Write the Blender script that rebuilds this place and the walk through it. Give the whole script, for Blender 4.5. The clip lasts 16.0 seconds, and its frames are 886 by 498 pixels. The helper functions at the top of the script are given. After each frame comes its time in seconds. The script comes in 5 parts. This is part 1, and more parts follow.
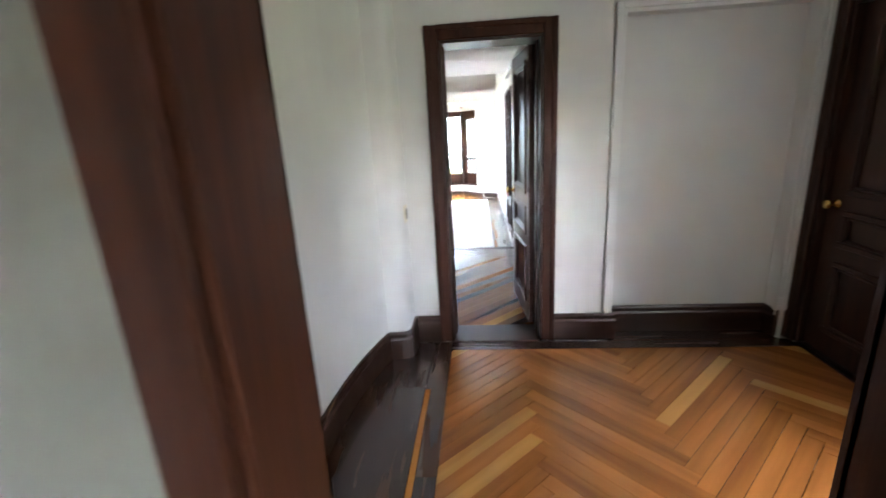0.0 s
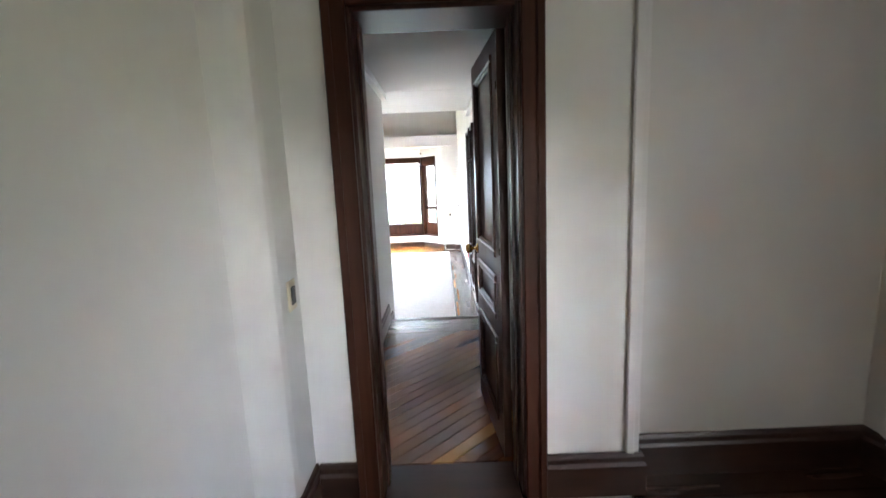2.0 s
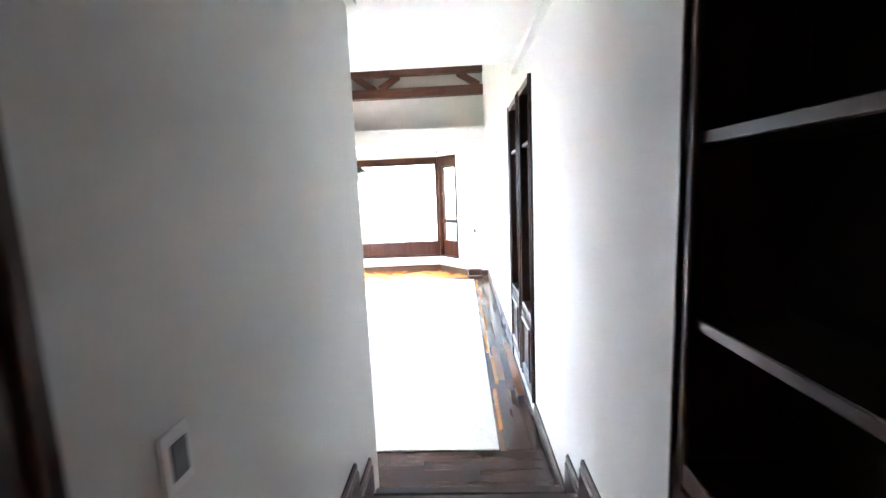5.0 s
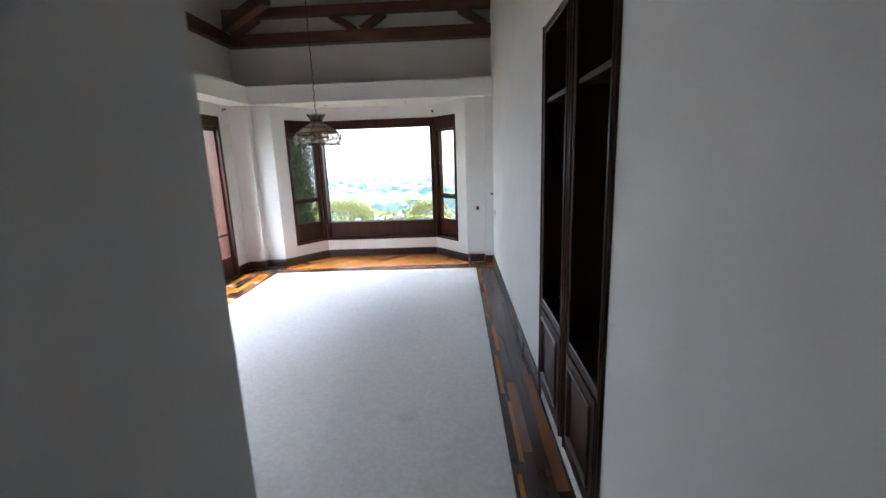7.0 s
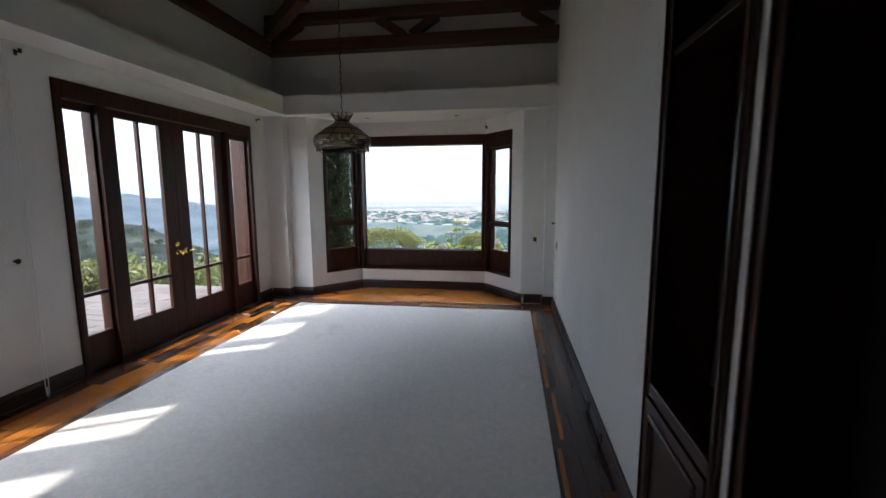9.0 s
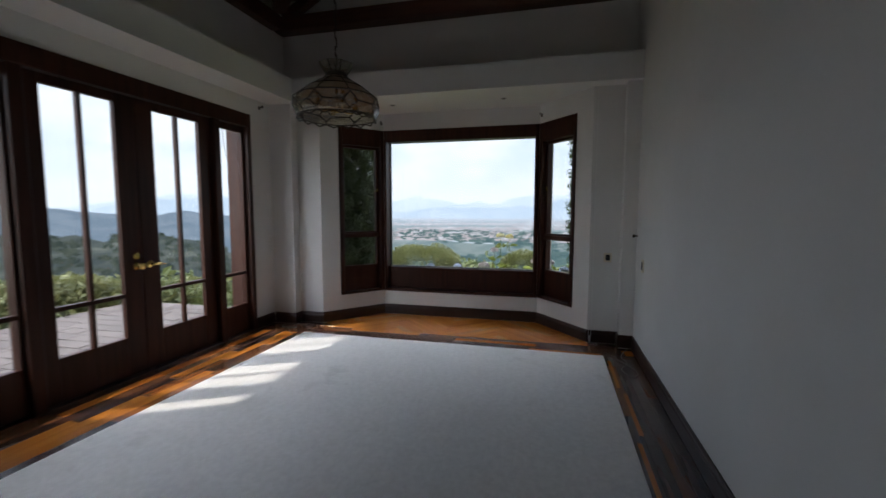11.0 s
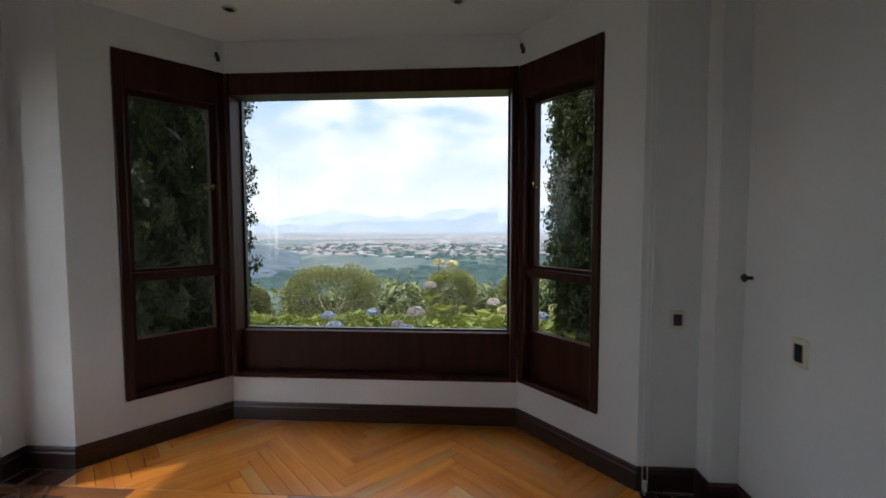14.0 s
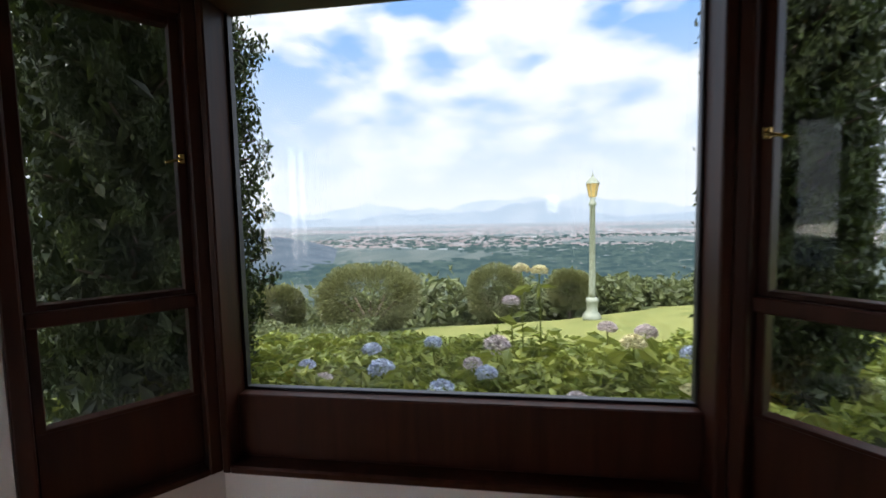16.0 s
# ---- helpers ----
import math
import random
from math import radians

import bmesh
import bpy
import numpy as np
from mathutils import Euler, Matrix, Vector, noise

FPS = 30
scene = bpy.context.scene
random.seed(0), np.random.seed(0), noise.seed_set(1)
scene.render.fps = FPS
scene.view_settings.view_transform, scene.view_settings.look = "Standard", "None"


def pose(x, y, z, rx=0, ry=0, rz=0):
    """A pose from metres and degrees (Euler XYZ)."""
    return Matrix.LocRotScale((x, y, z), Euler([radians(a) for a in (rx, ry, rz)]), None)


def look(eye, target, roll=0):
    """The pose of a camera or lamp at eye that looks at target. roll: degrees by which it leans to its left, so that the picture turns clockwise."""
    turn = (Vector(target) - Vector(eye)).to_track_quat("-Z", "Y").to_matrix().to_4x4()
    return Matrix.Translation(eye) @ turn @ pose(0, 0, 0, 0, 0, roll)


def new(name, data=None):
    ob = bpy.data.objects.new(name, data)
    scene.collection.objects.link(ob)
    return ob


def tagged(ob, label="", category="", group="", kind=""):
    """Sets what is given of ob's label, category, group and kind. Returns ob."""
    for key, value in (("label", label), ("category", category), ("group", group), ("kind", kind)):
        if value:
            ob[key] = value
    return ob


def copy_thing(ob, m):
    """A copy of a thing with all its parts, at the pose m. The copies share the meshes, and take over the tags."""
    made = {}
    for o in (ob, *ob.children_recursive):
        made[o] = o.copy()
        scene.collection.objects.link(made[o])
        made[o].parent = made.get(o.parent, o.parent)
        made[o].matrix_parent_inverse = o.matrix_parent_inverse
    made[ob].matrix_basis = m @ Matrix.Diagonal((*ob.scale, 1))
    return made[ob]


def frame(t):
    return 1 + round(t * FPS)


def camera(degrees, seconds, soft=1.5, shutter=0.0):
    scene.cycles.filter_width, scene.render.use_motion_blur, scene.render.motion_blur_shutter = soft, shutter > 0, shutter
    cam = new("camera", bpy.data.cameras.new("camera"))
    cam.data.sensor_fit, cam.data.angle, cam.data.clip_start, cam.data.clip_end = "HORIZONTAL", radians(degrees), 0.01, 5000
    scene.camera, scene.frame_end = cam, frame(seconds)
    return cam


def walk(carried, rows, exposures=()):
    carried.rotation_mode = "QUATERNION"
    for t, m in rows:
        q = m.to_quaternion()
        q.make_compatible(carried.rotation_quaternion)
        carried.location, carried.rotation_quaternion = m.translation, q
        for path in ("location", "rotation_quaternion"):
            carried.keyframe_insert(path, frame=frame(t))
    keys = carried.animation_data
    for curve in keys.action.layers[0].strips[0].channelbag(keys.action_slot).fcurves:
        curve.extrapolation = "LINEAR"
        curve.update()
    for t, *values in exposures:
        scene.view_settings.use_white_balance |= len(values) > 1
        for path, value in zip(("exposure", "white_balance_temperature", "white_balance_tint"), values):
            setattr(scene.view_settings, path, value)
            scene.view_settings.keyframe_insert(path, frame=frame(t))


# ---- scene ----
cam = camera(91.8, 16.0, 1.5, 0.5)
PATH = [
    (0, (-0.52, -5.654, 1.867), (-0.697, -3.733, 1.339), -3.2),
    (0.5, (-0.523, -5.414, 1.852), (-0.476, -3.473, 1.371), -2.3),
    (1, (-0.452, -5.14, 1.795), (-0.396, -3.184, 1.381), -1.6),
    (1.5, (-0.408, -4.82, 1.773), (-0.458, -2.85, 1.435), -1.9),
    (2, (-0.416, -4.438, 1.76), (-0.425, -2.464, 1.444), -2.5),
    (2.5, (-0.402, -3.986, 1.76), (-0.466, -2.016, 1.422), -0.9),
    (3, (-0.416, -3.53, 1.728), (-0.538, -1.558, 1.423), -1.5),
    (3.5, (-0.442, -3.053, 1.721), (-0.534, -1.076, 1.431), -3.2),
    (4, (-0.434, -2.641, 1.724), (-0.644, -0.677, 1.407), -1.7),
    (4.5, (-0.502, -2.238, 1.728), (-0.59, -0.261, 1.438), -2.2),
    (5, (-0.503, -1.877, 1.722), (-0.592, 0.101, 1.445), -2.5),
    (7.5, (-0.574, -0.13, 1.722), (-0.647, 1.82, 1.284), -2.0),
    (8, (-0.535, 0.127, 1.697), (-0.779, 2.063, 1.268), -1.5),
    (8.5, (-0.56, 0.346, 1.618), (-0.827, 2.301, 1.29), -0.5),
    (10.8, (-0.749, 1.734, 1.344), (-1.286, 3.651, 1.152), 0.1),
    (11, (-0.794, 1.884, 1.358), (-1.287, 3.814, 1.181), 0.1),
    (11.5, (-0.897, 2.28, 1.348), (-1.248, 4.244, 1.205), -0.6),
    (12, (-0.955, 2.718, 1.364), (-1.199, 4.701, 1.274), -1.2),
    (12.5, (-1.03, 3.12, 1.372), (-1.28, 5.102, 1.272), 0.9),
    (13, (-1.141, 3.543, 1.376), (-1.272, 5.537, 1.316), -1.3),
    (13.5, (-1.221, 3.939, 1.391), (-1.391, 5.931, 1.33), -0.9),
    (14, (-1.275, 4.316, 1.366), (-1.405, 6.308, 1.251), -0.1),
    (14.5, (-1.387, 4.667, 1.378), (-1.484, 6.662, 1.274), -1.8),
    (15, (-1.471, 4.998, 1.384), (-1.687, 6.983, 1.267), -0.4),
    (15.5, (-1.597, 5.295, 1.378), (-1.831, 7.277, 1.246), -0.8),
    (16, (-1.746, 5.569, 1.368), (-2.029, 7.543, 1.218), -1.2),
]
EXPOSURES = [(0.0, 7.5, 6050, 10), (0.5, 7.85, 6050, 10), (1.5, 7.4, 6100, 11), (2.5, 6.95, 6200, 11), (3.0, 7.0, 6200, 11), (3.5, 7.3, 6150, 10), (4.2, 7.6, 6050, 10),
             (5.2, 7.7, 5950, 10), (7.3, 4.45, 6050, 10), (8.7, 3.6, 6100, 10), (10.8, 2.8, 6150, 10), (12.5, 2.8, 6200, 10), (14.5, 2.85, 6350, 11), (15.5, 2.8, 6350, 11), (16.0, 2.75, 6350, 11)]
walk(cam, [(t, look(eye, target, roll)) for t, eye, target, roll in PATH], EXPOSURES)
SKY, SUN, BACK_W, SIDE_W, BATH_W = 0.15, 0.4, 0.10, 0.06, 0.10
HAZE, CLOUD = 0.20, 0.185
LAMP = (-2.02, 4.2, 1.893)

# ---- light ----
world = bpy.data.worlds.new("sky")
scene.world = world
world.use_nodes = True
wn = world.node_tree.nodes
sky = wn.new("ShaderNodeTexSky")
sky.sky_type, sky.sun_disc = "NISHITA", False
sky.sun_elevation, sky.sun_rotation = radians(57), radians(240)
# thin bright cloud veils half of the blue
veil = wn.new("ShaderNodeMix")
veil.data_type = "RGBA"
veil.inputs["Factor"].default_value = 0.5
veil.inputs["B"].default_value = (7.5, 7.3, 7.0, 1)
world.node_tree.links.new(sky.outputs[0], veil.inputs["A"])
world.node_tree.links.new(veil.outputs["Result"], wn["Background"].inputs[0])
wn["Background"].inputs[1].default_value = SKY
sun = new("sun", bpy.data.lights.new("sun", "SUN"))
sun.data.energy, sun.data.angle, sun.data.color = SUN, radians(1.6), (1.0, 0.91, 0.78)
sun.matrix_world = look((-6.5, -3.6, 11.2), (0, 0, 0))


# area lamp that brightens a space whose light source is out of view
def fill_light(name, place, target, sx, sy, watts):
    lamp = new(name, bpy.data.lights.new(name, "AREA"))
    lamp.data.shape, lamp.data.size, lamp.data.size_y = "RECTANGLE", sx, sy
    lamp.data.energy, lamp.data.color = watts, (1.0, 0.96, 0.9)
    lamp.matrix_world = look(place, target)
    return lamp


# added fill for the foyer, set at assumed openings that are never seen
fill_light("back_fill_light", (0.2, -8.1, 1.75), (0.2, 0, 1.6), 0.5, 0.7, BACK_W)
fill_light("side_fill_light", (1.6, -4.45, 1.75), (-3, -3.9, 1.4), 0.5, 1.3, SIDE_W)

# ---- materials ----


def mat(name, low, high, rough=0.5, scale=8.0, detail=4.0, bump=0.0, bscale=200.0, metal=0.0, stretch=(1, 1, 1),
        spread=0.0, spec=0.5, coat=0.0, island=False, mid=0.5):
    """Two tones mixed by a noise, a finer noise for relief, and, with spread, a shift from piece to piece."""
    m = bpy.data.materials.new(name)
    m.use_nodes = True
    n, l = m.node_tree.nodes, m.node_tree.links
    b = n["Principled BSDF"]
    tc = n.new("ShaderNodeTexCoord")
    mp = n.new("ShaderNodeMapping")
    mp.inputs["Scale"].default_value = stretch
    l.new(tc.outputs["Object"], mp.inputs["Vector"])
    vec = mp.outputs[0]
    if spread:
        if island:
            rnd = n.new("ShaderNodeNewGeometry").outputs["Random Per Island"]
        else:
            rnd = n.new("ShaderNodeObjectInfo").outputs["Random"]
        off = n.new("ShaderNodeVectorMath")
        off.operation = "MULTIPLY_ADD"
        cb = n.new("ShaderNodeCombineXYZ")
        for i in range(3):
            l.new(rnd, cb.inputs[i])
        l.new(cb.outputs[0], off.inputs[0])
        off.inputs[1].default_value = (17, 31, 23)
        l.new(vec, off.inputs[2])
        vec = off.outputs[0]
    ns = n.new("ShaderNodeTexNoise")
    ns.inputs["Scale"].default_value, ns.inputs["Detail"].default_value = scale, detail
    l.new(vec, ns.inputs["Vector"])
    fac = ns.outputs["Fac"]
    st = n.new("ShaderNodeMapRange")
    st.inputs["From Min"].default_value, st.inputs["From Max"].default_value = mid - 0.2, mid + 0.2
    l.new(fac, st.inputs["Value"])
    fac = st.outputs[0]
    if spread:
        ad = n.new("ShaderNodeMath")
        ad.operation = "MULTIPLY_ADD"
        l.new(fac, ad.inputs[0])
        ad.inputs[1].default_value = 1 - spread
        ml = n.new("ShaderNodeMath")
        ml.operation = "MULTIPLY"
        l.new(rnd, ml.inputs[0])
        ml.inputs[1].default_value = spread
        l.new(ml.outputs[0], ad.inputs[2])
        ad.use_clamp = True
        fac = ad.outputs[0]
    mx = n.new("ShaderNodeMix")
    mx.data_type = "RGBA"
    mx.inputs["A"].default_value, mx.inputs["B"].default_value = (*low, 1), (*high, 1)
    l.new(fac, mx.inputs["Factor"])
    l.new(mx.outputs["Result"], b.inputs["Base Color"])
    b.inputs["Metallic"].default_value = metal
    b.inputs["Specular IOR Level"].default_value = spec
    b.inputs["Coat Weight"].default_value = coat
    b.inputs["Coat Roughness"].default_value = 0.15
    rr = n.new("ShaderNodeMapRange")
    rr.inputs["To Min"].default_value, rr.inputs["To Max"].default_value = rough * 0.85, min(1, rough * 1.2)
    l.new(ns.outputs["Fac"], rr.inputs["Value"])
    l.new(rr.outputs[0], b.inputs["Roughness"])
    if bump:
        nb = n.new("ShaderNodeTexNoise")
        nb.inputs["Scale"].default_value, nb.inputs["Detail"].default_value = bscale, 3
        l.new(mp.outputs[0], nb.inputs["Vector"])
        bp = n.new("ShaderNodeBump")
        bp.inputs["Strength"].default_value, bp.inputs["Distance"].default_value = bump, 0.01
        l.new(nb.outputs["Fac"], bp.inputs["Height"])
        l.new(bp.outputs[0], b.inputs["Normal"])
    return m


def leaf_mat(name, low, high):
    m = mat(name, low, high, 0.55, 3.0, 2, spread=0.7, island=True, spec=0.3)
    n, l = m.node_tree.nodes, m.node_tree.links
    tr = n.new("ShaderNodeBsdfTranslucent")
    tr.inputs[0].default_value = (*[c * 1.2 for c in high], 1)
    ms = n.new("ShaderNodeMixShader")
    ms.inputs[0].default_value = 0.2
    l.new(n["Principled BSDF"].outputs[0], ms.inputs[1])
    l.new(tr.outputs[0], ms.inputs[2])
    l.new(ms.outputs[0], n["Material Output"].inputs[0])
    return m


def glass_mat(name, tint=(0.97, 0.98, 0.98), gloss=0.02, dust=0.0):
    m = bpy.data.materials.new(name)
    m.use_nodes = True
    n, l = m.node_tree.nodes, m.node_tree.links
    n.remove(n["Principled BSDF"])
    t, g, f, mx = (n.new("ShaderNodeBsdfTransparent"), n.new("ShaderNodeBsdfGlossy"), n.new("ShaderNodeLayerWeight"),
                   n.new("ShaderNodeMixShader"))
    t.inputs[0].default_value = (*tint, 1)
    g.inputs["Roughness"].default_value = gloss
    f.inputs["Blend"].default_value = 0.5
    pw, ma = n.new("ShaderNodeMath"), n.new("ShaderNodeMath")
    pw.operation, ma.operation = "POWER", "MULTIPLY_ADD"
    pw.inputs[1].default_value, ma.inputs[1].default_value, ma.inputs[2].default_value = 5.0, 0.65, 0.018
    l.new(f.outputs["Facing"], pw.inputs[0])
    l.new(pw.outputs[0], ma.inputs[0])
    l.new(ma.outputs[0], mx.inputs[0])
    l.new(t.outputs[0], mx.inputs[1])
    l.new(g.outputs[0], mx.inputs[2])
    out = mx.outputs[0]
    if dust:
        d, ns, mr, m2 = (n.new("ShaderNodeBsdfDiffuse"), n.new("ShaderNodeTexNoise"), n.new("ShaderNodeMapRange"),
                         n.new("ShaderNodeMixShader"))
        ns.inputs["Scale"].default_value, ns.inputs["Detail"].default_value = 5, 6
        mr.inputs["From Min"].default_value, mr.inputs["To Max"].default_value = 0.45, dust
        l.new(ns.outputs["Fac"], mr.inputs["Value"])
        l.new(mr.outputs[0], m2.inputs[0])
        l.new(out, m2.inputs[1])
        l.new(d.outputs[0], m2.inputs[2])
        out = m2.outputs[0]
    l.new(out, n["Material Output"].inputs[0])
    return m


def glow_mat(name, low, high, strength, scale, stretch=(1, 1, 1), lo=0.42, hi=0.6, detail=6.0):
    """A distant backdrop that glows by itself; the light of sky and haze is put into its colours."""
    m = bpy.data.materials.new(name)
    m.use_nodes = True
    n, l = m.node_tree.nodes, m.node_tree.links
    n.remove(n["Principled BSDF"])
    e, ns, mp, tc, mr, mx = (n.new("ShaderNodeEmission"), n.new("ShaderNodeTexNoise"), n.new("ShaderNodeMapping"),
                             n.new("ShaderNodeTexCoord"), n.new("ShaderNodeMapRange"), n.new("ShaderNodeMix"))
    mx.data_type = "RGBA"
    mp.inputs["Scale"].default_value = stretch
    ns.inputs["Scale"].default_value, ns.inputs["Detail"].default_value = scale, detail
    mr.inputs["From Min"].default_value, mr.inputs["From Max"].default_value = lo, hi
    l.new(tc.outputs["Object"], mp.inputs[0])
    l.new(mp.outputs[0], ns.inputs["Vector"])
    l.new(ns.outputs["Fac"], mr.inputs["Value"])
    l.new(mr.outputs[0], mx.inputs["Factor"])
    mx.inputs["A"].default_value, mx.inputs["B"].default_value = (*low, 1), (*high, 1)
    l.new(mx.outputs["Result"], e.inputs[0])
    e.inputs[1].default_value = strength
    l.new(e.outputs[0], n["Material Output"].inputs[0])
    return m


WHITE = mat("white_paint", (0.65, 0.64, 0.615), (0.71, 0.70, 0.68), 0.75, 1.6, 5, 0.08, 260)
CEIL = mat("ceiling_paint", (0.70, 0.70, 0.68), (0.75, 0.74, 0.73), 0.85, 1.3, 4, 0.05, 200)
# greyer wall tone, darkened further to offset strong light from behind
GREIGE = mat("dimmed_grey_beige_plaster", (0.11, 0.11, 0.094), (0.15, 0.15, 0.13), 0.8, 1.6, 5, 0.08, 260)
GRAIN = (1, 1, 0.07)
GREY = mat("grey_plastic", (0.10, 0.10, 0.10), (0.16, 0.16, 0.16), 0.4, 20, 2)
DARK = mat("dark_stained_wood", (0.018, 0.0062, 0.0038), (0.052, 0.0175, 0.0095), 0.34, 26, 6, 0.05, 90, stretch=GRAIN, spread=0.25, spec=0.35)
DARKY = mat("dark_stained_wood_lengthwise", (0.018, 0.007, 0.0045), (0.045, 0.018, 0.010), 0.33, 26, 6, 0.05, 90,
            stretch=(1, 0.07, 1), spread=0.25)
DARKX = mat("dark_stained_wood_crosswise", (0.018, 0.0065, 0.004), (0.045, 0.017, 0.0095), 0.33, 26, 6, 0.05, 90,
            stretch=(0.07, 1, 1), spread=0.25)
REDW = mat("red_brown_window_wood", (0.022, 0.0065, 0.0035), (0.058, 0.018, 0.009), 0.40, 24, 6, 0.05, 80, stretch=GRAIN, spread=0.2, spec=0.18)
BEAM = mat("brown_roof_timber", (0.055, 0.020, 0.010), (0.115, 0.043, 0.022), 0.5, 18, 6, 0.15, 60, stretch=(0.1, 1, 1))
OAK = mat("varnished_parquet_plank", (0.15, 0.042, 0.010), (0.40, 0.145, 0.034), 0.17, 14, 6, 0.04, 120,
          stretch=(1, 0.08, 1), spread=0.5, coat=0.35)
SAP = mat("pale_sapwood_plank", (0.38, 0.16, 0.038), (0.56, 0.28, 0.078), 0.17, 14, 6, 0.04, 120,
          stretch=(1, 0.08, 1), spread=0.4, coat=0.35)
WALNUT = mat("walnut_parquet_plank", (0.06, 0.022, 0.010), (0.27, 0.11, 0.042), 0.2, 14, 6, 0.04, 120,
             stretch=(1, 0.08, 1), spread=0.75, coat=0.35)
BORDER = mat("dark_border_plank", (0.030, 0.012, 0.007), (0.070, 0.027, 0.014), 0.26, 14, 6, 0.04, 120,
             stretch=(1, 0.08, 1), spread=0.5, coat=0.35)
HONEY = mat("honey_plank", (0.36, 0.112, 0.016), (0.62, 0.235, 0.036), 0.17, 14, 6, 0.04, 120, stretch=(1, 0.08, 1), spread=0.4, coat=0.35)
CARPET = mat("pale_carpet", (0.80, 0.78, 0.745), (0.91, 0.89, 0.855), 0.95, 34, 7, 0.4, 160, spec=0.1)
n, l = CARPET.node_tree.nodes, CARPET.node_tree.links
st, sm, sx = n.new("ShaderNodeTexNoise"), n.new("ShaderNodeMapRange"), n.new("ShaderNodeMix")
st.inputs["Scale"].default_value, st.inputs["Detail"].default_value, st.inputs["Roughness"].default_value = 1.7, 9, 0.68
sm.inputs["From Min"].default_value, sm.inputs["From Max"].default_value, sm.inputs["To Max"].default_value = 0.60, 0.78, 0.55
sx.data_type = "RGBA"
sx.inputs["B"].default_value = (0.38, 0.36, 0.33, 1)
l.new([k for k in n if k.type == "TEX_COORD"][0].outputs["Object"], st.inputs["Vector"])
l.new(st.outputs["Fac"], sm.inputs["Value"])
l.new(sm.outputs[0], sx.inputs["Factor"])
l.new([k for k in n if k.type == "MIX"][0].outputs["Result"], sx.inputs["A"])
l.new(sx.outputs["Result"], n["Principled BSDF"].inputs["Base Color"])
CARPET.node_tree.nodes["Principled BSDF"].inputs["Sheen Weight"].default_value = 0.35
CARPET.node_tree.nodes["Principled BSDF"].inputs["Sheen Roughness"].default_value = 0.5
BRASS = mat("brass", (0.55, 0.36, 0.10), (0.75, 0.52, 0.18), 0.22, 30, 3, metal=1.0)
STEEL = mat("steel", (0.45, 0.45, 0.44), (0.6, 0.6, 0.58), 0.3, 30, 3, metal=1.0)
IVORY = mat("ivory_plastic", (0.62, 0.55, 0.40), (0.70, 0.63, 0.48), 0.4, 20, 2)
PLASTIC = mat("white_plastic", (0.72, 0.72, 0.70), (0.78, 0.78, 0.76), 0.4, 20, 2)
BLACK = mat("black_plastic", (0.015, 0.015, 0.016), (0.03, 0.03, 0.032), 0.35, 30, 2)
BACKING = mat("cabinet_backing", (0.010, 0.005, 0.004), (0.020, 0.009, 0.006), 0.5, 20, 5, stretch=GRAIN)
RED = mat("red_plastic", (0.55, 0.02, 0.03), (0.7, 0.03, 0.05), 0.4, 20, 2)
PINK = mat("pink_marble", (0.46, 0.21, 0.125), (0.66, 0.42, 0.30), 0.5, 7.0, 9, spread=0.15, mid=0.47)
GREEN = mat("dark_green_marble", (0.006, 0.014, 0.012), (0.025, 0.045, 0.038), 0.12, 9, 8)
CERAMIC = mat("sink_ceramic", (0.72, 0.66, 0.58), (0.78, 0.72, 0.64), 0.15, 5, 2)
MIRROR = mat("mirror_silver", (0.88, 0.88, 0.88), (0.9, 0.9, 0.9), 0.01, 3, 1, metal=1.0)
GLASS = glass_mat("window_glass", dust=0.03)
SHADE = glass_mat("clear_bevelled_glass", (0.86, 0.83, 0.78), 0.12, 0.7)
AMBER = mat("amber_shade_glass", (0.30, 0.22, 0.15), (0.42, 0.32, 0.23), 0.3, 14, 4)
LEAD = mat("lead_came", (0.03, 0.025, 0.02), (0.06, 0.045, 0.035), 0.45, 40, 3, metal=0.6)
PAVER = mat("terrace_paver", (0.055, 0.044, 0.040), (0.125, 0.102, 0.092), 0.85, 11, 7, 0.5, 90, spread=0.5)
STUCCO = mat("outside_stucco", (0.5, 0.46, 0.40), (0.6, 0.56, 0.5), 0.9, 4, 6, 0.3, 120)
GRASS = mat("lawn_grass", (0.10, 0.115, 0.030), (0.17, 0.17, 0.052), 0.9, 1.3, 9, 0.8, 60, spec=0.1)
HILL = mat("hillside_scrub", (0.020, 0.032, 0.012), (0.075, 0.085, 0.035), 0.95, 0.25, 10, 0.5, 2, spec=0.05)


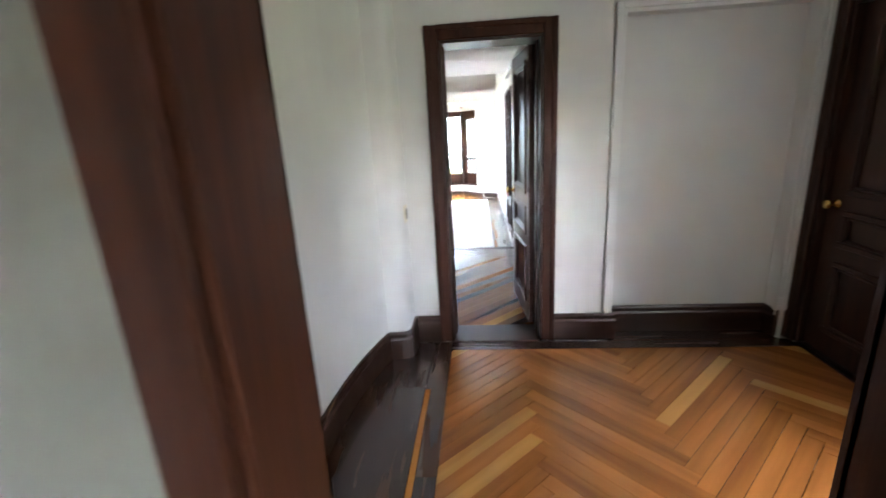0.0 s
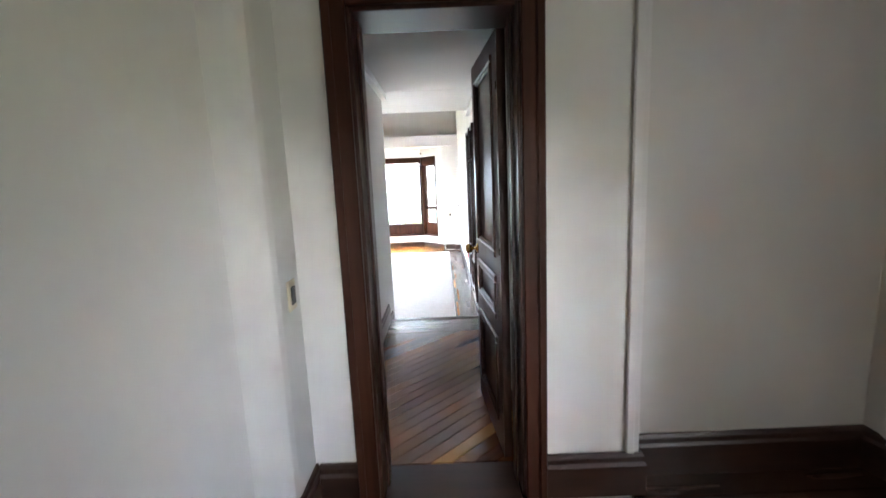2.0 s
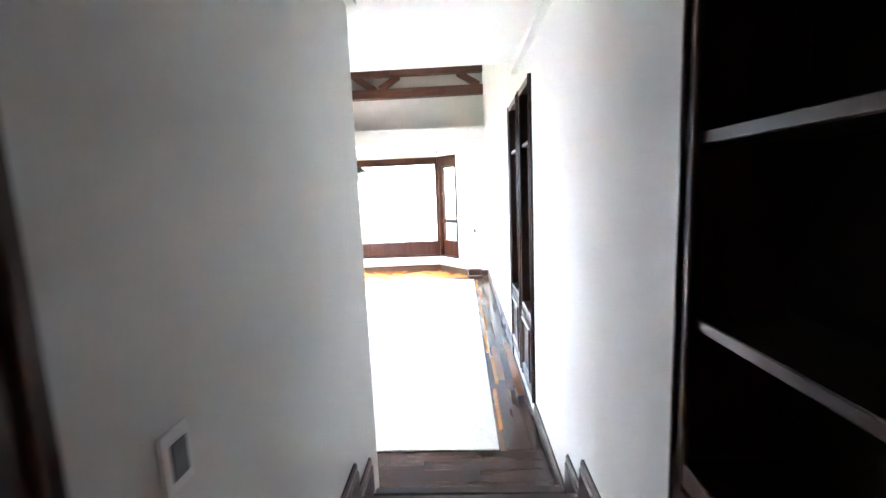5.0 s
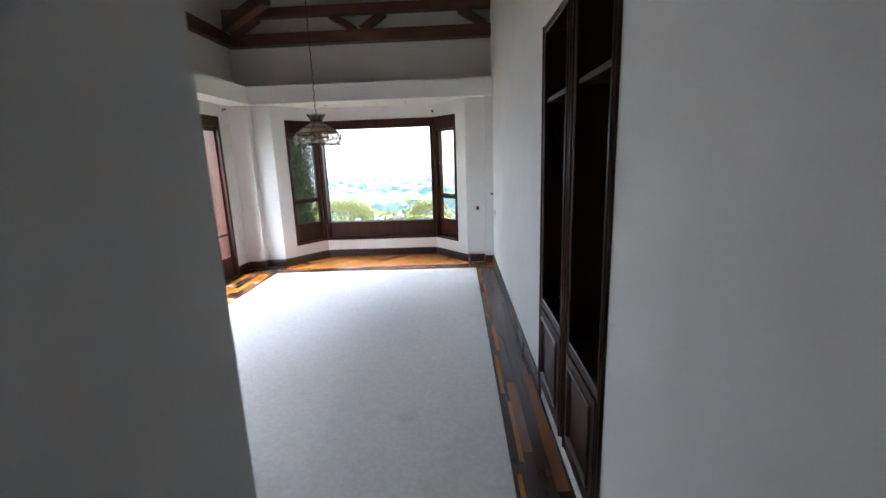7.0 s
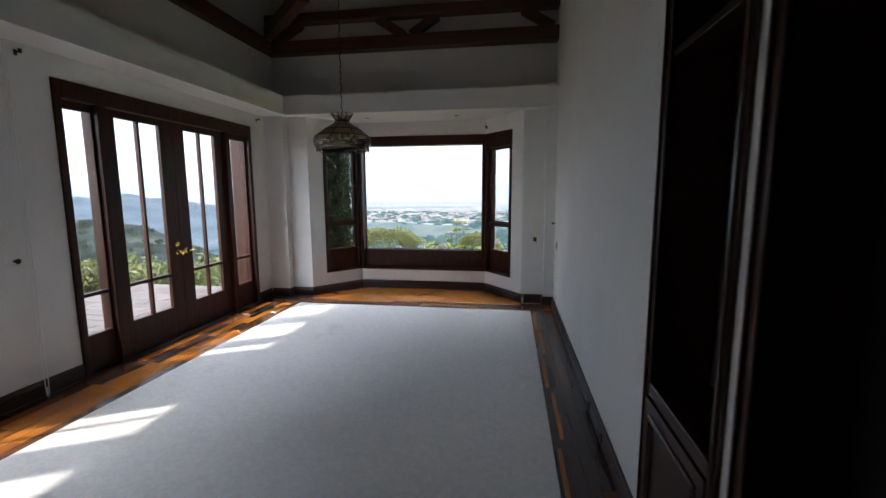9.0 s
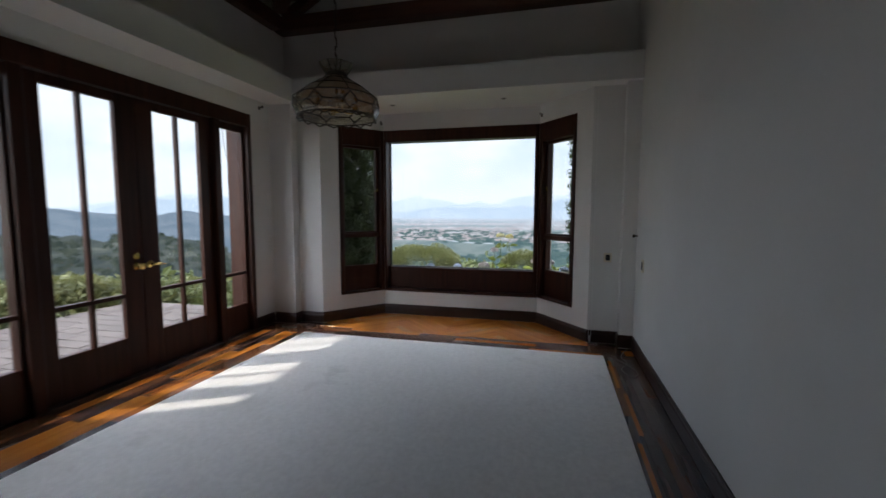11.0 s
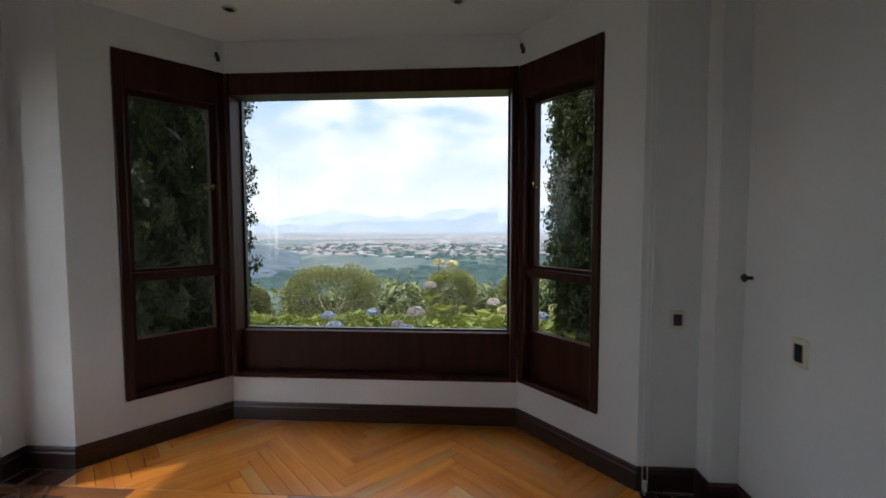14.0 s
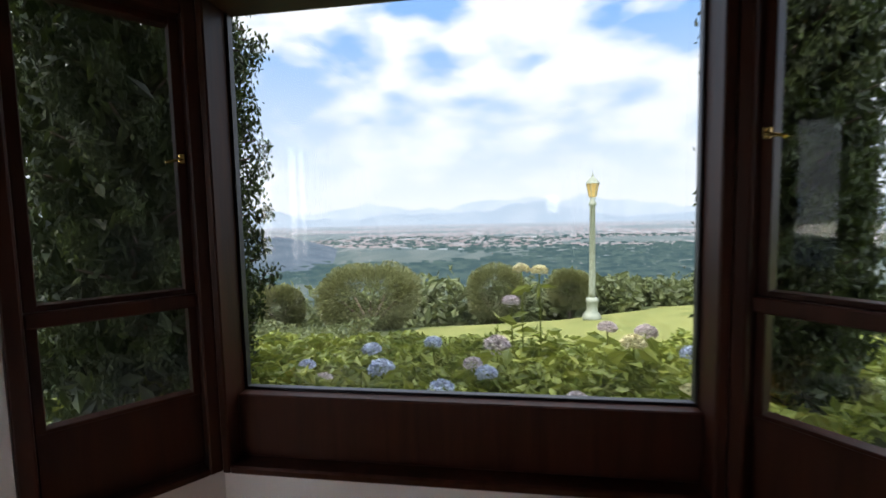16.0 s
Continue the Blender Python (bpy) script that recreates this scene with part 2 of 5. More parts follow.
def valley_mat(name, scale, colours, strength):
    """Patchwork of far fields: one tone a cell, broken by a finer noise. It glows by itself, with haze mixed into the
    colour by distance.
    """
    m = bpy.data.materials.new(name)
    m.use_nodes = True
    n, l = m.node_tree.nodes, m.node_tree.links
    n.remove(n["Principled BSDF"])
    tc, mp, vo, ns, ad, cr, sp, mr, mx, e = [n.new("ShaderNode" + k) for k in (
        "TexCoord", "Mapping", "TexVoronoi", "TexNoise", "Math", "ValToRGB", "SeparateXYZ", "MapRange", "Mix", "Emission")]
    mp.inputs["Scale"].default_value = (1, 0.3, 1)
    vo.inputs["Scale"].default_value = scale
    ns.inputs["Scale"].default_value, ns.inputs["Detail"].default_value = scale * 0.35, 9
    l.new(tc.outputs["Object"], mp.inputs[0])
    l.new(mp.outputs[0], vo.inputs["Vector"])
    l.new(mp.outputs[0], ns.inputs["Vector"])
    pick = n.new("ShaderNodeSeparateColor")
    l.new(vo.outputs["Color"], pick.inputs[0])
    ad.operation = "MULTIPLY_ADD"
    ad.inputs[1].default_value = 0.45
    l.new(pick.outputs[0], ad.inputs[0])
    half = n.new("ShaderNodeMath")
    half.operation = "MULTIPLY_ADD"
    half.inputs[1].default_value, half.inputs[2].default_value = 1.5, -0.48
    l.new(ns.outputs["Fac"], half.inputs[0])
    l.new(half.outputs[0], ad.inputs[2])
    ramp = cr.color_ramp
    while len(ramp.elements) < len(colours):
        ramp.elements.new(0.5)
    for k, (el, c) in enumerate(zip(ramp.elements, colours)):
        el.position = k / (len(colours) - 1)
        el.color = (*c, 1)
    l.new(ad.outputs[0], cr.inputs[0])
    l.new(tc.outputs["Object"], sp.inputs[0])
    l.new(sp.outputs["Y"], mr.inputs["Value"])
    # painted haze: a pale blue share of the emitted colour, growing with y
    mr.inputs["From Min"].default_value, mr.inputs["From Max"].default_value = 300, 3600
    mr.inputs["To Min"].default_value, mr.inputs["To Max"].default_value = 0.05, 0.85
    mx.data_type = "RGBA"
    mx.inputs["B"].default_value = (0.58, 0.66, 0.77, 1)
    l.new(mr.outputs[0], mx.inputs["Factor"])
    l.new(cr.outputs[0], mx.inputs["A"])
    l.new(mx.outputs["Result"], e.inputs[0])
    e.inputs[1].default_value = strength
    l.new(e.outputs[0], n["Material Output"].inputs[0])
    return m


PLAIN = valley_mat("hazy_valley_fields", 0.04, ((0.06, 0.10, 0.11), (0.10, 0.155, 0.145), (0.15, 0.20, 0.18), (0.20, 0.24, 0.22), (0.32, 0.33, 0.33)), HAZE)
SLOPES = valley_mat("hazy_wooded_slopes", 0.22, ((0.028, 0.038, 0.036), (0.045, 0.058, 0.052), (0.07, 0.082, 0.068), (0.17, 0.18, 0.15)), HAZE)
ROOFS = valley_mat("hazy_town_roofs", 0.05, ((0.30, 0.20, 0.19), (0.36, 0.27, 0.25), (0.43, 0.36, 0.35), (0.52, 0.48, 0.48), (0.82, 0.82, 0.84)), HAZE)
# ponds, greenhouse roofs and woods glow: daylight and haze sit in the colour
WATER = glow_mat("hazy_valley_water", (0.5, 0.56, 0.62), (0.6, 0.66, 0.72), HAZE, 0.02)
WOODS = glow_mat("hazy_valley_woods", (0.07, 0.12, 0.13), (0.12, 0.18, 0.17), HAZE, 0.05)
# mountains and hills: aerial haze painted as pale blue emission
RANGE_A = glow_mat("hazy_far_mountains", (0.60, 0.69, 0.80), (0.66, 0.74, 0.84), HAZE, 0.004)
# slope trees emit too, their hazy daylight tone painted in
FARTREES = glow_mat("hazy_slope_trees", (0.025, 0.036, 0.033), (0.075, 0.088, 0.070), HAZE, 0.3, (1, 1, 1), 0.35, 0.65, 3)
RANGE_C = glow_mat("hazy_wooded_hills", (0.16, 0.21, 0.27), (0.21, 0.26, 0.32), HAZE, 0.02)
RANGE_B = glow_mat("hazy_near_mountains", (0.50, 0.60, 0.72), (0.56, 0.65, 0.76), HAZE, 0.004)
CLOUDS = glow_mat("sky_with_clouds", (0.28, 0.50, 0.86), (0.93, 0.95, 0.98), CLOUD, 0.0012, (1, 1, 2.2), 0.40, 0.56, 9)
n, l = CLOUDS.node_tree.nodes, CLOUDS.node_tree.links
sp, hz, mx2 = n.new("ShaderNodeSeparateXYZ"), n.new("ShaderNodeMapRange"), n.new("ShaderNodeMix")
mx2.data_type = "RGBA"
l.new([k for k in n if k.type == "TEX_COORD"][0].outputs["Object"], sp.inputs[0])
hz.inputs["From Min"].default_value, hz.inputs["From Max"].default_value = 120, 1700
l.new(sp.outputs["Z"], hz.inputs["Value"])
l.new(hz.outputs[0], mx2.inputs["Factor"])
mx2.inputs["A"].default_value = (0.84, 0.88, 0.94, 1)
l.new([k for k in n if k.type == "MIX"][0].outputs["Result"], mx2.inputs["B"])
l.new(mx2.outputs["Result"], [k for k in n if k.type == "EMISSION"][0].inputs[0])
BUSH = leaf_mat("clipped_bush_leaves", (0.035, 0.046, 0.015), (0.17, 0.17, 0.062))
CYP = leaf_mat("cypress_leaves", (0.006, 0.011, 0.004), (0.05, 0.072, 0.013))
HYD = leaf_mat("hydrangea_leaves", (0.05, 0.085, 0.012), (0.27, 0.30, 0.05))
IVY = leaf_mat("ground_cover_leaves", (0.08, 0.12, 0.018), (0.27, 0.30, 0.055))
SCRUB = leaf_mat("woodland_leaves", (0.025, 0.038, 0.013), (0.125, 0.14, 0.048))
BARK = mat("bark", (0.05, 0.035, 0.022), (0.12, 0.085, 0.055), 0.9, 12, 7, 0.6, 40, stretch=(1, 1, 0.2))
BLUE = mat("blue_petals", (0.34, 0.40, 0.54), (0.60, 0.66, 0.78), 0.7, 40, 3, spread=0.5, island=True)
LILAC = mat("lilac_petals", (0.42, 0.36, 0.38), (0.68, 0.61, 0.60), 0.7, 40, 3, spread=0.5, island=True)
CREAM = mat("cream_petals", (0.55, 0.50, 0.24), (0.78, 0.72, 0.45), 0.7, 40, 3, spread=0.5, island=True)
LAMPG = mat("sage_green_iron", (0.15, 0.165, 0.115), (0.22, 0.235, 0.165), 0.5, 20, 4)
LAMPY = mat("amber_lantern_glass", (0.38, 0.25, 0.07), (0.50, 0.34, 0.11), 0.3, 20, 3)
TILE = mat("terracotta_roof", (0.30, 0.09, 0.045), (0.45, 0.16, 0.09), 0.85, 30, 4)

# ---- building helpers ----


def mesh_of(bm, name, material):
    me = bpy.data.meshes.new(name)
    bm.normal_update()
    bm.to_mesh(me)
    bm.free()
    me.materials.append(material)
    return me


def part(name, bm, material, parent=None, label="", smooth=False):
    ob = new(name, mesh_of(bm, name, material))
    if smooth:
        for p in ob.data.polygons:
            p.use_smooth = True
    if parent is not None:
        ob.parent = parent
    if label:
        ob["label"] = label
    return ob


def thing(name, m, label, category, group="", kind=""):
    ob = new(name)
    ob.empty_display_size = 0.1
    ob.matrix_world = m
    return tagged(ob, label, category, group, kind)


def structure(name, bm, material, label, category=""):
    return tagged(part(name, bm, material), label, category or name.split("_")[0], kind="structure")


def box(bm, a, b, bevel=0.0):
    lo = [min(p, q) for p, q in zip(a, b)]
    hi = [max(p, q) for p, q in zip(a, b)]
    c = [(p + q) / 2 for p, q in zip(lo, hi)]
    s = [q - p for p, q in zip(lo, hi)]
    made = bmesh.ops.create_cube(bm, size=1, matrix=Matrix.Translation(c) @ Matrix.Diagonal((*s, 1)))["verts"]
    if bevel:
        edges = list({e for v in made for e in v.link_edges})
        bmesh.ops.bevel(bm, geom=edges, offset=min(bevel, min(s) * 0.45), segments=1, affect="EDGES", profile=0.5)
    return bm


def boxes(*pairs, bevel=0.0):
    bm = bmesh.new()
    for a, b in pairs:
        box(bm, a, b, bevel)
    return bm


def lathe(profile, seg=24, m=None):
    bm = bmesh.new()
    rings = []
    for r, z in profile:
        rings.append([bm.verts.new((r * math.cos(2 * math.pi * i / seg), r * math.sin(2 * math.pi * i / seg), z)) for i in range(seg)])
    for a, b in zip(rings, rings[1:]):
        for i in range(seg):
            j = (i + 1) % seg
            bm.faces.new((a[i], a[j], b[j], b[i]))
    for ring, flip in ((rings[0], True), (rings[-1], False)):
        if sum(v.co.x ** 2 + v.co.y ** 2 for v in ring) > 1e-9:
            bm.faces.new(ring[::-1] if flip else ring)
    if m is not None:
        bm.transform(m)
    return bm


def rod(bm, p, q, r, seg=6, r2=None):
    p, q = Vector(p), Vector(q)
    d = q - p
    m = Matrix.Translation((p + q) / 2) @ d.to_track_quat("Z", "Y").to_matrix().to_4x4()
    bmesh.ops.create_cone(bm, cap_ends=True, segments=seg, radius1=r, radius2=r if r2 is None else r2, depth=d.length, matrix=m)
    return bm


def tube(name, points, r, material, parent=None, label="", category=""):
    cu = bpy.data.curves.new(name, "CURVE")
    cu.dimensions, cu.bevel_depth, cu.bevel_resolution, cu.resolution_u = "3D", r, 2, 6
    sp = cu.splines.new("NURBS")
    sp.points.add(len(points) - 1)
    for p, co in zip(sp.points, points):
        p.co = (*co, 1)
    sp.use_endpoint_u, sp.order_u = True, 3
    cu.materials.append(material)
    tmp = bpy.data.objects.new("tmp", cu)
    me = bpy.data.meshes.new_from_object(tmp)
    bpy.data.objects.remove(tmp)
    me.name = name
    ob = new(name, me)
    if parent is not None:
        ob.parent = parent
    return tagged(ob, label, category)


def wall(name, p, q, thick, z0, z1, label, holes=(), material=None):
    """A wall from p to q in plan; its room face runs along p-q, and it is thick to the left of that line.
    holes: (start, end, bottom, top) along the wall."""
    p, q = Vector((*p, 0)), Vector((*q, 0))
    d = q - p
    us = sorted({0, d.length, *[h[0] for h in holes], *[h[1] for h in holes]})
    zs = sorted({z0, z1, *[h[2] for h in holes], *[h[3] for h in holes]})
    us = [u for u in us if 0 <= u <= d.length + 1e-6]
    bm = bmesh.new()
    for a, b in zip(us, us[1:]):
        run = None
        for c, e in zip(zs, zs[1:]):
            mu, mz = (a + b) / 2, (c + e) / 2
            solid = not any(h[0] < mu < h[1] and h[2] < mz < h[3] for h in holes)
            if solid and run is None:
                run = c
            if not solid and run is not None:
                box(bm, (a, 0, run), (b, thick, c))
                run = None
        if run is not None:
            box(bm, (a, 0, run), (b, thick, z1))
    ob = part(name, bm, material or WHITE)
    ob.matrix_world = Matrix.Translation(p) @ Matrix.Rotation(math.atan2(d.y, d.x), 4, "Z")
    return tagged(ob, label, "wall", kind="structure")


def skirting(name, points, height, depth, material=None, z=0.0, label="dark stained wooden baseboard with a rounded top"):
    """A moulded baseboard along a line of points in plan; it stands off to the right of the line."""
    bm = bmesh.new()
    prof = [(0, 0), (depth, 0), (depth, height * 0.72), (depth * 0.7, height * 0.80), (depth * 0.75, height * 0.92), (depth * 0.45, height), (0, height)]
    pts = [Vector((a, b)) for a, b in points]
    rings = []
    for i, c in enumerate(pts):
        ns = []
        if i:
            e = (c - pts[i - 1]).normalized()
            ns.append(Vector((e.y, -e.x)))
        if i < len(pts) - 1:
            e = (pts[i + 1] - c).normalized()
            ns.append(Vector((e.y, -e.x)))
        n = sum(ns, Vector((0, 0))).normalized()
        n = n / max(0.35, n.dot(ns[0]))
        rings.append([bm.verts.new((c.x + n.x * o, c.y + n.y * o, z + h)) for o, h in prof])
    k = len(prof)
    for a, b in zip(rings, rings[1:]):
        for i in range(k):
            bm.faces.new((a[i], b[i], b[(i + 1) % k], a[(i + 1) % k]))
    bm.faces.new(rings[0])
    bm.faces.new(rings[-1][::-1])
    bmesh.ops.recalc_face_normals(bm, faces=bm.faces)
    return structure(name, bm, material or DARKX, label, "baseboard")


def panel_front(name, w, h, t, parent, m, material, panels, moulding=0.035):
    """A door front in the x-z plane: stiles and rails with raised mouldings round sunk panels (x0, x1, z0, z1)."""
    ob = new(name)
    xs = sorted({0, w, *[p[0] for p in panels], *[p[1] for p in panels]})
    zs = sorted({0, h, *[p[2] for p in panels], *[p[3] for p in panels]})
    bm = bmesh.new()
    for a, b in zip(xs, xs[1:]):
        for c, e in zip(zs, zs[1:]):
            sunk = any(p[0] < (a + b) / 2 < p[1] and p[2] < (c + e) / 2 < p[3] for p in panels)
            box(bm, (a, t * 0.3 if sunk else 0, c), (b, t * 0.7 if sunk else t, e))
    for x0, x1, z0, z1 in panels:
        for f, g in ((-0.012, 0.35 * t), (t + 0.012, 0.65 * t)):
            for k, (i, prot) in enumerate(((moulding, 1.0), (moulding * 0.5, 0.45))):
                y1 = f if k == 0 else (f * 0.45 if f < 0 else t + 0.005)
                o = 0 if k == 0 else moulding
                a, b, c, e = x0 + o, x1 - o, z0 + o, z1 - o
                for lo, hi in (((a, g, c), (b, y1, c + i)), ((a, g, e - i), (b, y1, e)), ((a, g, c + i), (a + i, y1, e - i)), ((b - i, g, c + i), (b, y1, e - i))):
                    box(bm, lo, hi, 0.006)
    me = mesh_of(bm, name, material)
    bpy.data.objects.remove(ob)
    ob = new(name, me)
    ob.parent = parent
    ob.matrix_local = m
    return ob


def knob(parent, m, name="door_knob", size=1.0):
    bm = lathe([(0.0, 0), (0.032, 0), (0.034, 0.004), (0.020, 0.010), (0.011, 0.014), (0.010, 0.034), (0.022, 0.040), (0.030, 0.052),
                (0.030, 0.064), (0.020, 0.074), (0.0, 0.076)], 20)
    ob = part(name, bm, BRASS, parent, "polished brass knob", True)
    ob.matrix_local = m @ Matrix.Scale(size, 4)
    return ob


def clip_poly(poly, lo, hi):
    for ax in (0, 1):
        for lim, sgn in ((lo[ax], 1), (hi[ax], -1)):
            out = []
            for i, p in enumerate(poly):
                q = poly[(i + 1) % len(poly)]
                dp, dq = sgn * (p[ax] - lim), sgn * (q[ax] - lim)
                if dp >= 0:
                    out.append(p)
                if dp * dq < 0:
                    k = dp / (dp - dq)
                    out.append((p[0] + k * (q[0] - p[0]), p[1] + k * (q[1] - p[1])))
            poly = out
            if len(poly) < 3:
                return []
    return poly


def plank(parent, poly, z, thick, material, angle, name="plank"):
    """One floor board over a polygon in plan, with a small chamfer; its grain runs along the angle."""
    c = Vector((sum(p[0] for p in poly) / len(poly), sum(p[1] for p in poly) / len(poly)))
    r = Matrix.Rotation(-angle, 2)
    bm = bmesh.new()
    bot, mid, top = [], [], []
    for p in poly:
        d = r @ (Vector(p) - c)
        s = d * (1 - min(0.0015 / max(d.length, 0.004), 0.3))
        bot.append(bm.verts.new((d.x, d.y, -thick)))
        mid.append(bm.verts.new((d.x, d.y, -0.0015)))
        top.append(bm.verts.new((s.x, s.y, 0)))
    n = len(poly)
    for a, b in ((bot, mid), (mid, top)):
        for i in range(n):
            bm.faces.new((a[i], a[(i + 1) % n], b[(i + 1) % n], b[i]))
    bm.faces.new(top)
    bmesh.ops.recalc_face_normals(bm, faces=bm.faces)
    ob = part(name, bm, material, parent)
    ob.matrix_local = Matrix.Translation((c.x, c.y, z)) @ Matrix.Rotation(angle, 4, "Z")
    return ob


def herringbone(parent, lo, hi, z, w, n, material, gap=0.0012, shift=0.0, pale=0.0, seed=4):
    """Blocks n times as long as wide, laid in zigzags; a share of them is pale sapwood."""
    rng = random.Random(seed)
    c = ((lo[0] + hi[0]) / 2 + shift, (lo[1] + hi[1]) / 2)
    reach = int(max(hi[0] - lo[0], hi[1] - lo[1]) / w) + 2 * n
    a = radians(45)
    ca, sa = math.cos(a), math.sin(a)
    for k in range(-reach, reach):
        for m in range(-4, 5):
            for rect, ang in (((k + 2 * n * m, k, k + 2 * n * m + n, k + 1), 45 - 90), ((k, k - 2 * n + 1 + 2 * n * m, k + 1, k - n + 1 + 2 * n * m), 45)):
                x0, y0, x1, y1 = [v * w for v in rect]
                pts = [(x0 + gap, y0 + gap), (x1 - gap, y0 + gap), (x1 - gap, y1 - gap), (x0 + gap, y1 - gap)]
                pts = [(c[0] + ca * x - sa * y, c[1] + sa * x + ca * y) for x, y in pts]
                pts = clip_poly(pts, lo, hi)
                if len(pts) >= 3:
                    area = abs(sum(p[0] * q[1] - q[0] * p[1] for p, q in zip(pts, pts[1:] + pts[:1]))) / 2
                    if area > 0.0006:
                        plank(parent, pts, z, 0.012, SAP if rng.random() < pale else material, radians(ang))


def boards(parent, lo, hi, z, w, along, length, materials, rng):
    """Straight boards with broken joints over a rectangle."""
    ax = 0 if along == "x" else 1
    n = max(1, round((hi[1 - ax] - lo[1 - ax]) / w))
    w = (hi[1 - ax] - lo[1 - ax]) / n
    for i in range(n):
        s = lo[ax] - rng.random() * length * 0.7
        while s < hi[ax]:
            e = s + length * rng.uniform(0.7, 1.2)
            a, b = max(s, lo[ax]) + 0.001, min(e, hi[ax]) - 0.001
            if b - a > 0.03:
                u0, u1 = lo[1 - ax] + i * w + 0.001, lo[1 - ax] + (i + 1) * w - 0.001
                pts = [(a, u0), (b, u0), (b, u1), (a, u1)] if ax == 0 else [(u0, a), (u1, a), (u1, b), (u0, b)]
                plank(parent, pts, z, 0.012, rng.choice(materials), radians(90) if ax == 0 else 0)
            s = e


def leaves(name, centers, size, material, parent=None, label="", seed=1, flat=0.0, jitter=0.4):
    """Many small bent leaves at the given centres, as one mesh."""
    g = np.random.default_rng(seed)
    c = np.asarray(centers)
    n = len(c)
    d = g.normal(size=(n, 3))
    d[:, 2] *= 1 - flat
    d /= np.linalg.norm(d, axis=1)[:, None] + 1e-9
    u = np.cross(d, g.normal(size=(n, 3)))
    u /= np.linalg.norm(u, axis=1)[:, None] + 1e-9
    s = size * g.uniform(1 - jitter, 1 + jitter, (n, 1))
    nn = np.cross(d, u)
    v = np.stack([c - d * s, c + u * s * 0.45 + nn * s * 0.18, c + d * s, c - u * s * 0.45 + nn * s * 0.18], 1).reshape(-1, 3)
    i = np.arange(n)[:, None] * 4
    f = np.concatenate([i + [0, 1, 2], i + [0, 2, 3]])
    me = bpy.data.meshes.new(name)
    me.from_pydata(v.tolist(), [], f.tolist())
    me.materials.append(material)
    ob = new(name, me)
    if parent is not None:
        ob.parent = parent
    if label:
        ob["label"] = label
    return ob


def switch(name, m, w, h, material, rocker, label, category):
    """A wall plate in the x-z plane facing -y, with a frame and its rocker or socket insert."""
    t = thing(name, m, label, category)
    part("plate", boxes(((-w / 2, -0.009, -h / 2), (w / 2, 0, h / 2)), bevel=0.003), material, t)
    part("rocker", boxes(((-w * 0.28, -0.014, -h * 0.3), (w * 0.28, -0.0095, h * 0.3)), bevel=0.002), rocker, t)
    return t


FL = 0.34  # upper floor over the sunken room's floor

# ---- structure: sunken room ----
bm = boxes(((-4.07, 0.16, -0.2), (0, 7.5, -0.014)))
floor_low = structure("floor_living", bm, BORDER, "dark and honey parquet floor of the sunken room", "floor")
wall("wall_right", (0, -2.5), (0, 6.98), -0.25, -0.2, 4.4, "smooth white plastered wall with built-in bookcases",
     ((0.83, 1.60, FL, 2.62), (3.645, 4.20, 0.11, 2.466), (4.28, 4.90, 0.11, 2.466)))
wall("wall_left", (-4.07, 6.9), (-4.07, 0.2), -0.25, -0.2, 4.4, "white plastered wall round glazed terrace doors",
     ((0.85, 3.405, -0.01, 2.416), (4.35, 5.75, 0.0, 2.4)))
wall("wall_back", (-1.15, 0.40), (-4.07, 0.40), 0.2, -0.2, 4.4, "plain white wall behind the corridor")
wall("wall_upper_far", (-4.07, 6.72), (0, 6.72), 0.25, 2.75, 4.4, "white upper wall under the roof truss")
wall("wall_far_left", (-4.07, 6.39), (-3.78, 6.39), 0.3, -0.2, 2.60, "white plastered pier in the corner")
wall("wall_far_pier_left", (-3.78, 6.515), (-3.482, 6.515), 0.25, -0.2, 2.60, "white plastered pier beside the bay window")
wall("wall_far_right", (-0.13, 6.39), (0, 6.39), 0.3, -0.2, 2.60, "white boxed corner pier")
wall("wall_far_pier_right", (-0.423, 6.515), (-0.13, 6.515), 0.25, -0.2, 2.60, "white plastered pier beside the bay window")
BL, BR, CL, CR = (-3.482, 6.515), (-0.423, 6.515), (-2.942, 7.18), (-0.963, 7.18)
side = math.dist(BL, CL)
wall("wall_bay_left", BL, CL, 0.2, -0.2, 2.62, "white bay wall round a side window", ((0.234, side - 0.004, 0.305, 2.386),))
wall("wall_bay_middle", CL, CR, 0.2, -0.2, 2.62, "white bay wall under a picture window", ((0.004, 1.975, 0.302, 2.386),))
wall("wall_bay_right", CR, BR, 0.2, -0.2, 2.62, "white bay wall round a side window", ((0.004, side - 0.234, 0.305, 2.386),))
# dropped soffit round the room, with a small drip edge
bm = boxes(((-3.723, 6.342, 2.594), (-0.002, 7.6, 2.855)), ((-4.068, 0.42, 2.594), (-3.724, 7.6, 2.855)))
box(bm, (-3.735, 6.330, 2.594), (-0.002, 6.3415, 2.612))
box(bm, (-3.7225, 0.42, 2.594), (-3.711, 6.33, 2.612))
structure("ceiling_soffit", bm, CEIL, "white dropped soffit with a thin drip edge", "ceiling")
structure("ceiling_high", boxes(((-4.3, 1.85, 4.35), (0.2, 7.0, 4.5))), BEAM, "brown boarded high ceiling over roof timbers", "ceiling")
bm = boxes(((-1.23, -2.5, 2.72), (0.0, 0.395, 2.9)), ((-3.72, 0.405, 2.72), (0.0, 1.85, 2.9)))
structure("ceiling_corridor", bm, CEIL, "white flat ceiling over the corridor", "ceiling")
structure("wall_gallery", boxes(((-4.07, 1.78, 2.905), (0, 1.85, 4.349))), WHITE, "white wall over the corridor ceiling", "wall")
